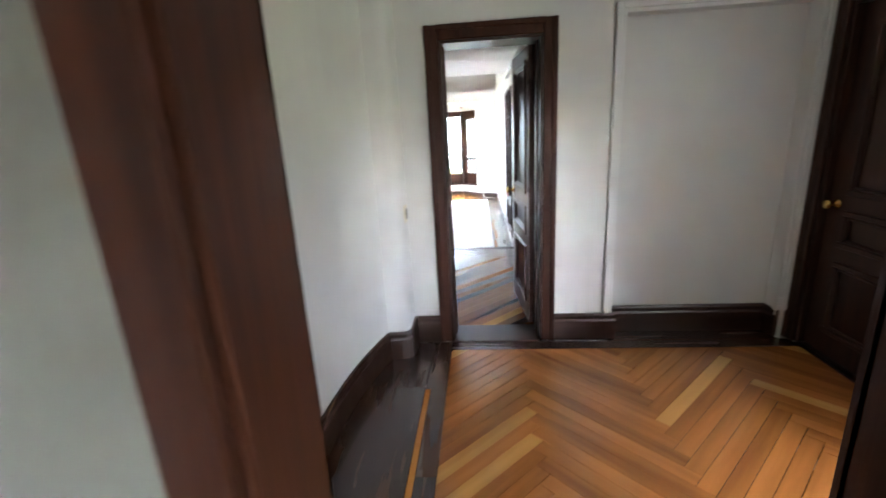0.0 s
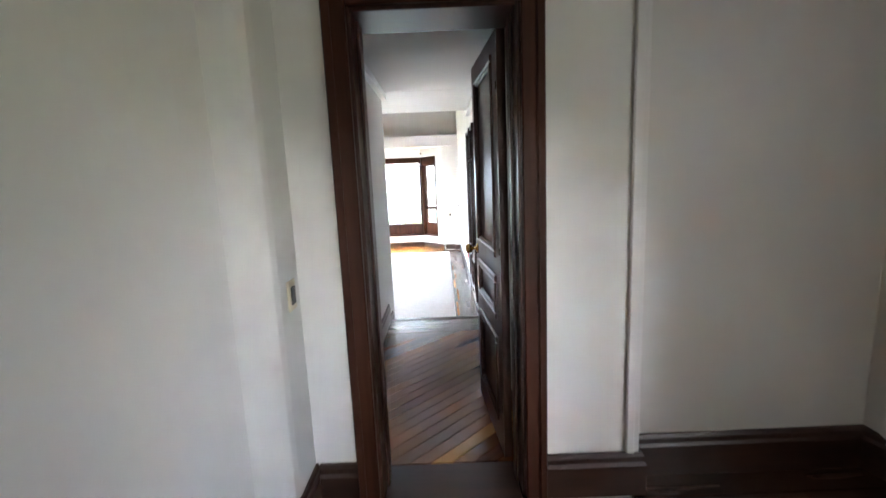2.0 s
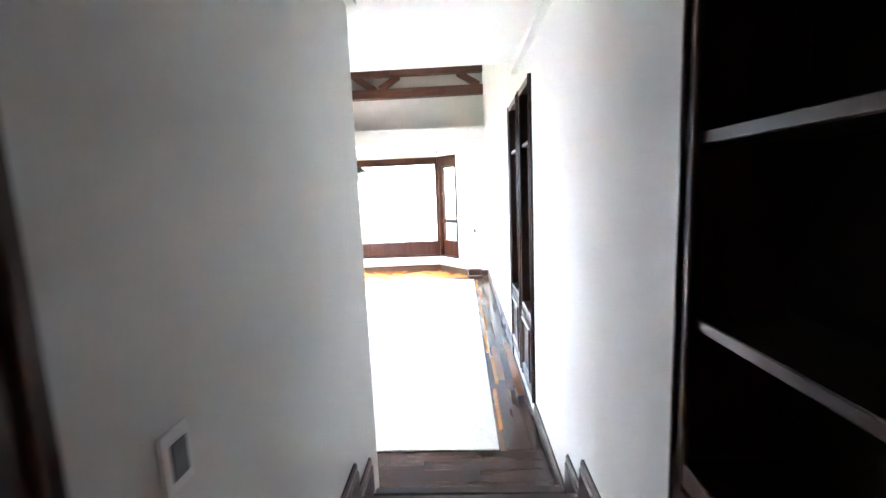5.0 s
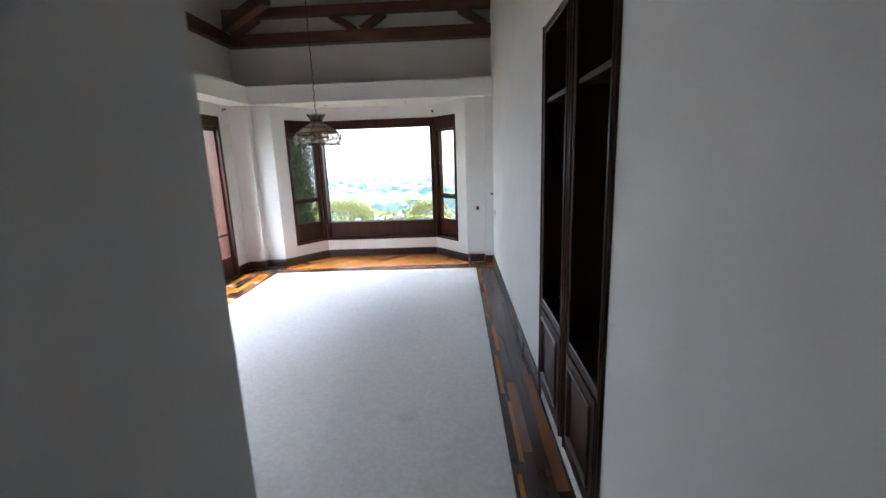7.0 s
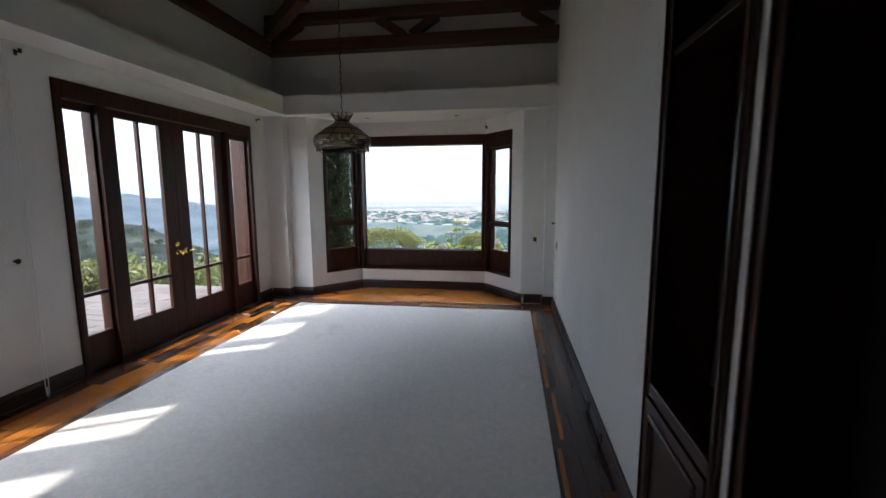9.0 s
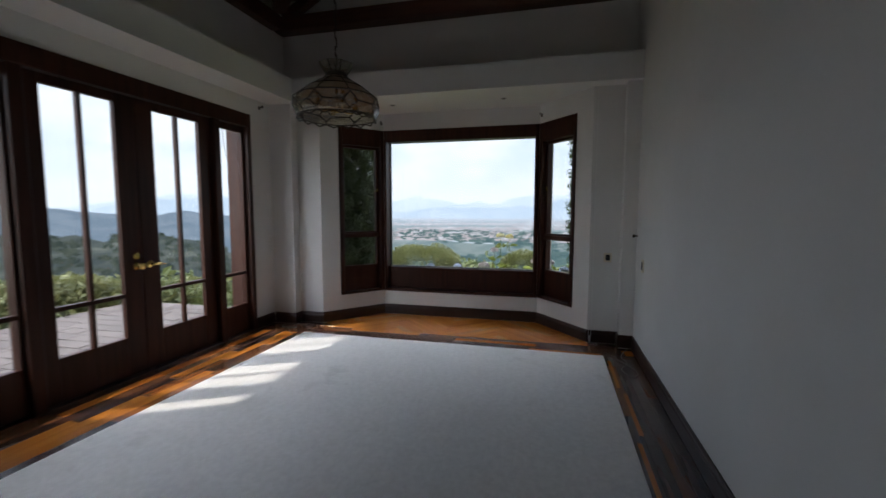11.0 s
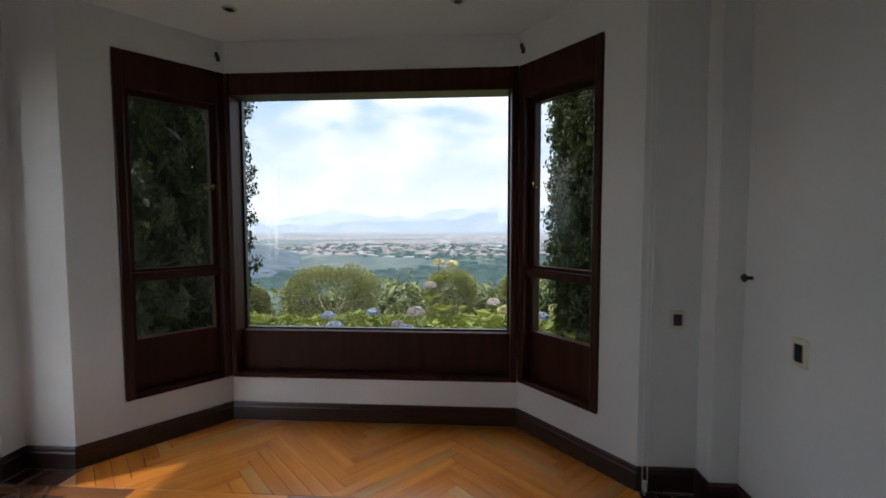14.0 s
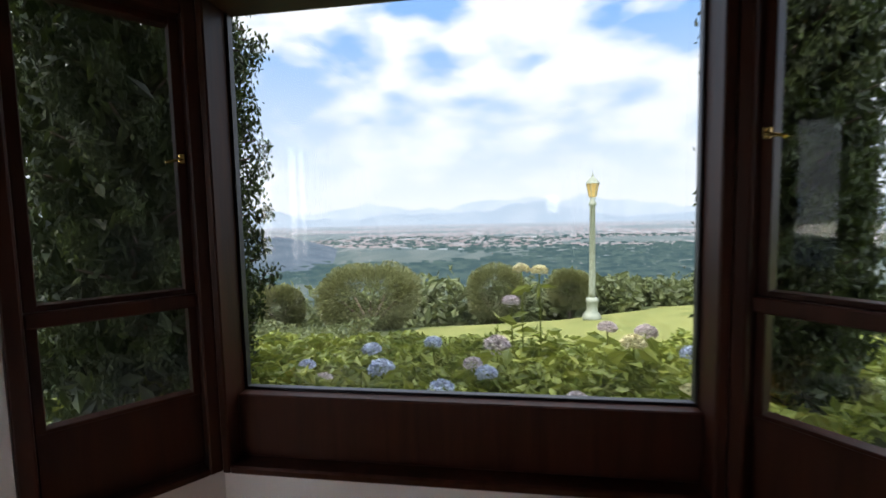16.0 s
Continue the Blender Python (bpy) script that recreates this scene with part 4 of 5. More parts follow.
bookcase("bookcase", pose(0, -0.90, 0, 0, 0, RZ), 0.77, FL + 0.002, 2.618, (1.39, 1.79, 2.18), 1.05, "dark stained empty bookcase built into the corridor wall", 2)

# ---- carpet ----
bm = bmesh.new()
box(bm, (-3.45, 0.75, 0.001), (-0.308, 6.045, 0.013), 0.004)
rug = tagged(part("carpet", bm, CARPET), "pale grey-white wall-sized carpet with faint stains", "carpet")

# ---- pendant lamp ----
lamp = thing("pendant_lamp", pose(*LAMP), "leaded glass pendant lamp with a scalloped rim on a chain", "lamp")
prof = [(0.240, 0.0), (0.262, 0.045), (0.262, 0.085), (0.238, 0.125), (0.165, 0.185), (0.085, 0.235), (0.062, 0.255), (0.062, 0.275), (0.082, 0.30), (0.105, 0.335)]
prof = [(r * 0.93, z * 0.9) for r, z in prof]
SEG = 16


def lp(i, k, s=0.0):
    r, z = prof[k]
    a = 2 * math.pi * (i + s) / SEG
    return Vector((r * math.cos(a), r * math.sin(a), z))


def panes(rows, material, name, label):
    bm = bmesh.new()
    for k in rows:
        for i in range(SEG):
            bm.faces.new([bm.verts.new(v) for v in (lp(i, k), lp(i + 1, k), lp(i + 1, k + 1), lp(i, k + 1))])
    bmesh.ops.remove_doubles(bm, verts=bm.verts, dist=1e-5)
    bmesh.ops.solidify(bm, geom=list(bm.faces), thickness=0.003)
    return part(name, bm, material, lamp, label)


panes((0, 1, 2), SHADE, "lower_shade", "clear bevelled glass panes")
panes((3, 4, 5, 6), AMBER, "upper_shade", "amber glass panes")
panes((7, 8), SHADE, "crown", "flared ring of clear glass panes")
bm = bmesh.new()
for i in range(SEG):
    if i % 2 == 0:
        # alternating diamonds and wide hexagons on the lower band
        ring = [lp(i, 1, -0.45) * 1.0, lp(i, 2), lp(i, 1, 0.45), lp(i, 0)]
        ring[0].z = ring[2].z = 0.055
        ring[1].z, ring[3].z = 0.098, 0.018
        for a, b in zip(ring, ring[1:] + ring[:1]):
            rod(bm, a * 1.004, b * 1.004, 0.0046, 5)
        nx = lp(i + 2, 1, -0.45)
        nx.z = 0.055
        rod(bm, ring[2], nx, 0.0046, 5)
        rod(bm, ring[1] * 1.002, lp(i, 3), 0.0042, 5)
        rod(bm, lp(i, 0) * 1.003, ring[3], 0.0042, 5)
    for k in (0, 3, 4, 5):
        rod(bm, lp(i, k) * 1.003, lp(i + 1, k) * 1.003, 0.0042, 5)
    if i % 2 == 0:
        for k in (3, 4, 5, 7, 8):
            rod(bm, lp(i, k) * 1.004, lp(i, k + 1) * 1.004, 0.004, 5)
    # scalloped rim
    a, b, c = lp(i, 0), lp(i, 0, 0.5), lp(i + 1, 0)
    b.z -= 0.016
    rod(bm, a, b, 0.0046, 5)
    rod(bm, b, c, 0.0046, 5)
part("lead_came", bm, LEAD, lamp, "dark lead strips between the panes")
part("collar", lathe([(0.0, 0.225), (0.061, 0.225), (0.063, 0.236), (0.061, 0.250), (0.0, 0.251)], 20), LEAD, lamp, "", True)
part("stem", lathe([(0, 0.03), (0.014, 0.032), (0.018, 0.05), (0.008, 0.07), (0.008, 0.222), (0, 0.224)], 12), BRASS, lamp, "", True)
for i in range(4):
    a = math.pi / 4 + i * math.pi / 2
    u = Vector((math.cos(a), math.sin(a), 0))
    bm = bmesh.new()
    pts = [u * 0.01 + Vector((0, 0, 0.06)), u * 0.05 + Vector((0, 0, 0.035)), u * 0.09 + Vector((0, 0, 0.035)), u * 0.11 + Vector((0, 0, 0.06))]
    for p, q in zip(pts, pts[1:]):
        rod(bm, p, q, 0.0045, 6)
    rod(bm, pts[-1], pts[-1] + Vector((0, 0, 0.012)), 0.018, 10)
    rod(bm, pts[-1] + Vector((0, 0, 0.012)), pts[-1] + Vector((0, 0, 0.07)), 0.011, 10)
    part("candle_arm", bm, BRASS, lamp)
bm = bmesh.new()
ztop = 4.19 - LAMP[2]
z, k = 0.25, 0
while z < ztop:
    e = min(z + 0.055, ztop)
    rod(bm, (0.004 if k % 2 else -0.004, 0, z), (0.004 if k % 2 else -0.004, 0, e), 0.0042, 5)
    z, k = z + 0.048, k + 1
part("chain", bm, LEAD, lamp, "dark hanging chain and cord")

# ---- sockets, brackets, cords ----
switch("wall_socket", pose(-0.245, 6.515, 0.887), 0.075, 0.095, IVORY, BLACK, "ivory wall socket with a black insert", "socket")
switch("light_switch", pose(0, 6.036, 0.866, 0, 0, -90), 0.075, 0.115, IVORY, BLACK, "ivory light switch with a black rocker", "switch")
switch("light_switch", pose(-1.028, -1.193, 1.27, 0, 0, 90), 0.075, 0.115, PLASTIC, GREY, "white light switch with a grey rocker on the corridor wall", "switch")
switch("light_switch", pose(-1.03, -2.80, 1.34, 0, 0, 90), 0.075, 0.12, IVORY, BLACK, "ivory light switch with a black rocker by the door", "switch")
switch("floor_socket", pose(-0.024, -0.62, FL + 0.09, 0, 0, -90), 0.07, 0.11, PLASTIC, STEEL, "white socket on the corridor baseboard", "socket")
switch("wall_socket", pose(-0.019, 3.55, 0.062, 0, 0, -90), 0.11, 0.07, BLACK, DARK, "dark socket in the baseboard", "socket")
switch("wall_socket", pose(-0.019, 3.15, 0.062, 0, 0, -90), 0.11, 0.07, BLACK, DARK, "dark socket in the baseboard", "socket")


def bracket(x, y, z, rz):
    b = thing("curtain_bracket", pose(x, y, z, 0, 0, rz), "small dark metal curtain bracket under the soffit", "bracket", "curtain brackets")
    part("plate", boxes(((-0.012, -0.006, -0.02), (0.012, 0, 0.02)), bevel=0.002), LEAD, b)
    bm = bmesh.new()
    rod(bm, (0, 0, 0.005), (0, -0.05, 0.005), 0.005, 8)
    rod(bm, (0, -0.045, -0.005), (0, -0.045, 0.022), 0.011, 8)
    part("hook", bm, LEAD, b)


bracket(-2.96, 7.14, 2.47, 20)
bracket(-0.945, 7.14, 2.47, -20)
bracket(-4.07, 3.28, 2.52, 90)
bracket(-4.07, 6.22, 2.52, 90)
for x, y, z in ((-2.65, 6.75, 2.592), (-1.35, 6.75, 2.592), (-0.5, -1.78, 2.718)):
    s = thing("ceiling_downlight", pose(x, y, z), "small recessed downlight in the white ceiling", "downlight", "recessed downlights")
    part("rim", lathe([(0.0, -0.004), (0.034, -0.005), (0.04, 0.0), (0.0, 0.001)], 18), STEEL, s, "", True)
    part("lens", lathe([(0.0, -0.006), (0.022, -0.0062), (0.024, -0.0045), (0.0, -0.0044)], 16), BLACK, s)
hold = thing("curtain_tieback", pose(0, 6.34, 1.12), "small dark bronze tieback knob on the white wall", "tieback")
part("stem", rod(bmesh.new(), (0, 0, 0), (-0.03, 0, 0), 0.008, 10), LEAD, hold)
part("cap", lathe([(0, 0), (0.018, 0.002), (0.02, 0.008), (0.012, 0.016), (0, 0.017)], 14, pose(-0.03, 0, 0, 0, -90)), LEAD, hold, "", True)
hold2 = thing("curtain_tieback", pose(-4.07, 3.10, 1.05), "small dark bronze tieback knob on the white wall", "tieback")
part("stem", rod(bmesh.new(), (0, 0, 0), (0.03, 0, 0), 0.008, 10), LEAD, hold2)
part("cap", lathe([(0, 0), (0.018, 0.002), (0.02, 0.008), (0.012, 0.016), (0, 0.017)], 14, pose(0.03, 0, 0, 0, 90)), LEAD, hold2, "", True)


def cord(x, y, rz):
    c = thing("curtain_pull", pose(x, y, 0, 0, 0, rz), "white curtain pull cord with a floor tensioner", "cord")
    bm = bmesh.new()
    rod(bm, (-0.012, 0, 0.07), (-0.012, 0, 2.55), 0.0025, 5)
    rod(bm, (0.012, 0, 0.07), (0.012, 0, 2.55), 0.0025, 5)
    part("line", bm, PLASTIC, c)
    part("tensioner", boxes(((-0.012, -0.008, 0.02), (0.012, 0.008, 0.075)), bevel=0.004), PLASTIC, c)
    part("pin", rod(bmesh.new(), (0, 0, -0.001), (0, 0, 0.02), 0.006, 8), STEEL, c)


cord(-0.40, 6.47, 0)
cord(-4.02, 3.17, 90)
rngc = random.Random(5)
for n in range(5):
    pts = []
    x, y = -3.9 + 0.05 * n, 6.25 - 0.03 * n
    for k in range(12):
        pts.append((x, y, 0.006 + 0.012 * (k % 3 == 1)))
        x += rngc.uniform(-0.02, 0.10)
        y += rngc.uniform(-0.09, 0.06)
        y = min(y, 6.34)
    tube("cable", pts, 0.004, BLACK, None, "tangled black cable lying on the floor in the corner", "cable")
pts = [(-0.06, 6.30, 0.006), (-0.18, 6.1, 0.006), (-0.10, 5.9, 0.006), (-0.22, 5.72, 0.007), (-0.13, 5.55, 0.006), (-0.06, 5.65, 0.007), (-0.12, 5.85, 0.008), (-0.2, 5.98, 0.006)]
tube("cable", pts, 0.003, GREY, None, "thin grey cable curled on the dark floor", "cable")

# ---- bathroom seen through the corridor doorway ----
structure("floor_bathroom", boxes(((-5.3, -2.66, 0.1), (-1.151, -0.55, FL - 0.002))), PINK, "pink marble bathroom floor", "floor")
wall("wall_bath_back", (-5.3, -0.62), (-1.15, -0.62), 0.06, 0.1, 2.75, "wall clad in pink marble slabs", material=PINK)
wall("wall_bath_left", (-5.3, -2.66), (-5.3, -0.62), 0.1, 0.1, 2.75, "wall clad in pink marble slabs", material=PINK)
wall("wall_bath_front", (-1.155, -2.60), (-5.3, -2.60), 0.06, 0.1, 2.75, "wall clad in pink marble slabs", material=PINK)
structure("wall_bath_side", boxes(((-1.17, -2.598, 0.1), (-1.152, -2.42, 2.75))), PINK, "wall clad in pink marble", "wall")
structure("ceiling_bathroom", boxes(((-5.3, -2.66, 2.62), (-1.152, -0.55, 2.75))), CEIL, "white bathroom ceiling", "ceiling")
van = thing("vanity_cabinet", pose(-2.75, -1.17, FL), "dark wooden vanity cabinet with panelled doors", "cabinet")
part("body", boxes(((0, 0.022, 0.08), (1.58, 0.54, 0.80)), ((0.02, 0.06, 0), (1.56, 0.53, 0.08))), DARK, van)
part("face_frame", boxes(((0, 0.0, 0.08), (1.58, 0.0215, 0.13)), ((0, 0, 0.74), (1.58, 0.0215, 0.80)), bevel=0.003), DARK, van)
for i in range(4):
    d = panel_front("cabinet_door", 0.36, 0.60, 0.02, van, pose(0.02 + i * 0.39, -0.004, 0.135), DARK, ((0.05, 0.31, 0.06, 0.54),), 0.025)
    knob(d, pose(0.335 if i % 2 == 0 else 0.025, -0.001, 0.36, 90), "cabinet_knob", 0.45)
ctop = tagged(part("countertop", boxes(((-2.77, -1.20, FL + 0.802), (-1.153, -0.622, FL + 0.845)), ((-2.77, -0.645, FL + 0.846), (-1.153, -0.622, FL + 1.10)), bevel=0.006), GREEN), "polished dark green marble countertop with backsplash", "countertop")
for x in (-2.17, -1.48):
    s = thing("sink", pose(x, -0.92, FL + 0.847), "oval beige ceramic sink in the green marble top", "sink", "bathroom sinks")
    bm = lathe([(0.20, 0.0), (0.215, 0.006), (0.205, 0.010), (0.19, 0.004), (0.12, 0.0025), (0.0, 0.002)], 28)
    bm.transform(Matrix.Diagonal((1.1, 0.8, 1, 1)))
    part("bowl", bm, CERAMIC, s, "", True)
    f = thing("faucet", pose(x, -0.70, FL + 0.846), "brass faucet with two cross handles", "faucet", "bathroom faucets")
    bm = lathe([(0, 0), (0.022, 0), (0.02, 0.012), (0.011, 0.02), (0.012, 0.08), (0, 0.085)], 12)
    rod(bm, (0, 0, 0.07), (0, -0.09, 0.085), 0.010, 8)
    rod(bm, (0, -0.09, 0.085), (0, -0.10, 0.06), 0.010, 8)
    part("spout", bm, BRASS, f, "", True)
    for dx in (-0.09, 0.09):
        bm = lathe([(0, 0), (0.02, 0), (0.012, 0.015), (0.012, 0.045), (0.018, 0.05), (0, 0.06)], 12)
        rod(bm, (-0.035, 0, 0.05), (0.035, 0, 0.05), 0.006, 8)
        rod(bm, (0, -0.035, 0.05), (0, 0.035, 0.05), 0.006, 8)
        bm.transform(Matrix.Translation((dx, 0, 0)))
        part("tap_handle", bm, BRASS, f)
mir = thing("mirror", pose(-2.66, -0.625, 1.46), "large wall mirror in a dark wooden frame", "mirror")
part("mirror_glass", boxes(((0.06, -0.008, 0.05), (1.48, -0.002, 0.97))), MIRROR, mir)
bm = boxes(((0, -0.035, -0.02), (0.06, 0, 1.04)), ((1.48, -0.035, -0.02), (1.50, 0, 1.04)), ((0.06, -0.035, -0.02), (1.48, 0, 0.05)), ((0.06, -0.035, 0.97), (1.48, 0, 1.04)), bevel=0.006)
part("mirror_frame", bm, DARK, mir)
rail = thing("towel_rail", pose(-5.03, -2.6, 1.72), "white and brass towel rail on the pink marble", "towel rail")
part("bar", rod(bmesh.new(), (0, 0.06, 0), (0.6, 0.06, 0), 0.011, 10), PLASTIC, rail)
for x in (0, 0.6):
    part("post", rod(bmesh.new(), (x, 0, 0), (x, 0.075, 0), 0.016, 10), BRASS, rail)
shut = thing("shutter_cabinet", pose(-3.12, -2.599, 1.30, 0, 0, 180), "dark wooden wall cabinet with a panelled door", "cabinet")
part("cabinet_body", boxes(((0, -0.10, 0), (0.66, -0.002, 1.2)), bevel=0.004), DARK, shut)
panel_front("cabinet_door", 0.62, 1.16, 0.02, shut, pose(0.02, -0.122, 0.02), DARK, ((0.12, 0.50, 0.12, 1.04),), 0.05)
# no opening in this wall: an out-of-view lamp added to brighten the bathroom
fill_light("bath_fill_light", (-5.22, -1.3, 2.0), (-2.5, -2.4, 1.6), 0.5, 0.7, BATH_W)

# ---- floor boards ----
rngb = random.Random(11)
herringbone(floor_low, (-3.44, 6.36), (-0.42, 7.16), 0, 0.075, 11, HONEY, pale=0.12)
boards(floor_low, (-4.05, 6.05), (-0.02, 6.355), 0, 0.076, "x", 0.9, (WALNUT, BORDER, HONEY, WALNUT), rngb)
boards(floor_low, (-0.305, 0.75), (-0.02, 6.045), 0, 0.071, "y", 1.1, (BORDER, BORDER, BORDER, WALNUT), rngb)
for k in range(7):
    y = 1.0 + 0.72 * k
    plank(floor_low, [(-0.285 + 0.03 * (k % 2), y), (-0.258 + 0.03 * (k % 2), y), (-0.258 + 0.03 * (k % 2), y + 0.62), (-0.285 + 0.03 * (k % 2), y + 0.62)], 0.002, 0.012, HONEY, 0)
boards(floor_low, (-4.05, 0.45), (-3.455, 6.045), 0, 0.085, "y", 0.8, (HONEY, WALNUT, BORDER, OAK), rngb)
boards(floor_low, (-4.05, 0.20), (-0.02, 0.745), 0, 0.09, "x", 0.9, (BORDER, BORDER, BORDER, HONEY), rngb)
fc = bpy.data.objects["floor_corridor"]
herringbone(fc, (-1.005, -2.45), (-0.025, -0.53), FL, 0.08, 20, WALNUT, shift=-0.53, pale=0.08)
boards(fc, (-1.005, -0.525), (-0.025, -0.12), FL, 0.1, "x", 1.3, (BORDER,), rngb)
boards(fc, (-1.005, -0.10), (-0.025, 0.16), 0.17, 0.13, "x", 1.6, (BORDER,), rngb)
structure("step_nosing_upper", boxes(((-1.005, -0.16, FL - 0.03), (-0.025, -0.095, FL + 0.006)), bevel=0.01), DARKX, "dark wooden rounded step nosing", "step")
structure("step_nosing_lower", boxes(((-1.005, 0.12, 0.17 - 0.03), (-0.025, 0.185, 0.176)), bevel=0.01), DARKX, "dark wooden rounded step nosing", "step")
ff = bpy.data.objects["floor_foyer"]
herringbone(ff, (-0.755, -4.95), (1.60, -2.86), FL, 0.078, 12, OAK, pale=0.07)
boards(ff, (0.42, -2.74), (1.53, -2.585), FL, 0.15, "x", 1.2, (BORDER,), rngb)
boards(ff, (-0.755, -2.855), (1.60, -2.745), FL, 0.105, "x", 1.2, (BORDER,), rngb)
boards(ff, (-0.855, -4.95), (-0.758, -2.745), FL, 0.097, "y", 1.2, (BORDER,), rngb)
boards(ff, (-0.888, -4.95), (-0.857, -3.35), FL, 0.03, "y", 0.9, (HONEY,), rngb)
boards(ff, (-1.32, -4.95), (-0.89, -2.745), FL, 0.43, "y", 2.5, (BORDER,), rngb)
boards(ff, (-1.6, -8.1), (1.8, -5.0), FL, 0.3, "x", 2.5, (WALNUT,), rngb)

# ---- outdoors ----


def ground_z(x, y):
    """Lawn by the house that tips over a crest into the hillside, then the valley floor."""
    z = -0.35 - 0.141 * min(14.0, max(0, y - 8)) + 0.08 * min(8.0, max(0.0, x + 0.7)) * min(1.0, max(0.0, y - 8) / 6)
    if y > 0:
        crest = 15.5 + max(-8.0, min(9.0, x + 5.2)) * 0.5
        d = max(0.0, y - crest)
    else:
        d = 0.0
    e = max(0.0, -8.6 - x) * 0.9
    d = math.hypot(d, e)
    z -= 0.30 * d * d / (d + 5)
    return max(z, -61.0)


def grid_ground():
    xs = [-4600, -2600, -1400, -800, -450, -280, -180, -120, -80, -60] + [-48 + 2 * i for i in range(50)] + [60, 80, 120, 180, 280, 450, 800, 1400, 2600, 4600]
    ys = [-400, -120, -40, -15, -6, -2] + [0.8 * i for i in range(60)] + [50, 56, 64, 76, 92, 115, 150, 200, 260, 330]
    bm = bmesh.new()
    g = [[bm.verts.new((x, y, ground_z(x, y))) for x in xs] for y in ys]
    for r, s in zip(g, g[1:]):
        for i in range(len(xs) - 1):
            bm.faces.new((r[i], r[i + 1], s[i + 1], s[i]))
    for f in bm.faces:
        c = f.calc_center_median()
        f.material_index = 0 if c.z > -2.3 and c.y > 7.4 and c.x > -4.6 else 1
        f.smooth = True
    return bm


ground = structure("ground", grid_ground(), GRASS, "sloping green lawn running out into a scrubby hillside", "ground")
ground.data.materials.append(HILL)
# cut the lawn out below the house by sinking the house's footprint
for v in ground.data.vertices:
    if -4.4 < v.co.x < 2.6 and -9 < v.co.y < 7.0:
        v.co.z = -0.7
bm = bmesh.new()
g = [[bm.verts.new((x, y, -60 + 0.0)) for x in range(-4600, 4601, 400)] for y in range(180, 4400, 250)]
for r, s in zip(g, g[1:]):
    for i in range(len(r) - 1):
        bm.faces.new((r[i], r[i + 1], s[i + 1], s[i]))
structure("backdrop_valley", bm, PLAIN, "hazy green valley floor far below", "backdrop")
rngt = np.random.default_rng(3)


def far_blocks(name, n, y0, y1, size, high, material, label, spread=1.0):
    """Small blocks in drifts on the valley floor."""
    v, f = [], []
    k = 0
    while k < n:
        y = y0 + (y1 - y0) * rngt.random() ** 1.2
        x = rngt.uniform(-1.1, 0.9) * y * spread
        if noise.noise((x / 420, y / 300, 2.0)) < -0.22 + 0.25 * rngt.random():
            continue
        w, d, h = size * rngt.uniform(0.4, 2.2), size * rngt.uniform(0.4, 1.4), high * rngt.uniform(0.4, 1.6)
        i = len(v)
        for z in (-60.5, -60 + h):
            v += [(x, y, z), (x + w, y, z), (x + w, y + d, z), (x, y + d, z)]
        f += [(i + 4, i + 5, i + 6, i + 7)] + [(i + a, i + (a + 1) % 4, i + 4 + (a + 1) % 4, i + 4 + a) for a in range(4)]
        k += 1
    me = bpy.data.meshes.new(name)
    me.from_pydata(v, [], f)
    me.materials.append(material)
    return tagged(new(name, me), label, "backdrop", kind="stuff")


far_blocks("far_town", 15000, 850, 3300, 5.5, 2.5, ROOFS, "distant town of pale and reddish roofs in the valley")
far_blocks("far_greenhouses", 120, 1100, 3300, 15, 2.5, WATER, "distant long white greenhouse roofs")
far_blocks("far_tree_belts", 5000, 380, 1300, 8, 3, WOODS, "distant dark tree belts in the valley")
bm = bmesh.new()
for pts, wd in (([(-330, 900), (-220, 860), (-150, 800), (-60, 790)], 22), ([(60, 640), (120, 660), (180, 610)], 20), ([(420, 760), (520, 700), (640, 720)], 25)):
    a = [bm.verts.new((x, y, -59.6)) for x, y in pts]
    b = [bm.verts.new((x, y + wd, -59.6)) for x, y in pts]
    for i in range(len(pts) - 1):
        bm.faces.new((a[i], a[i + 1], b[i + 1], b[i]))
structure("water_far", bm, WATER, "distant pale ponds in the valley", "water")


def ridge(name, radius, lo, hi, seed, material):
    bm = bmesh.new()
    a, b = [], []
    for i in range(161):
        t = radians(-20 + 220 * i / 160)
        h = lo + (hi - lo) * (0.5 + 0.9 * noise.noise((i * 0.11, seed, 0)) + 0.3 * noise.noise((i * 0.5, seed, 3)) + 0.08 * noise.noise((i * 1.7, seed, 5)))
        a.append(bm.verts.new((radius * math.cos(t), radius * math.sin(t), -70)))
        b.append(bm.verts.new((radius * 1.04 * math.cos(t), radius * 1.04 * math.sin(t), h)))
    for i in range(160):
        bm.faces.new((a[i + 1], a[i], b[i], b[i + 1]))
    structure(name, bm, material, "hazy blue mountain range on the horizon", "backdrop")


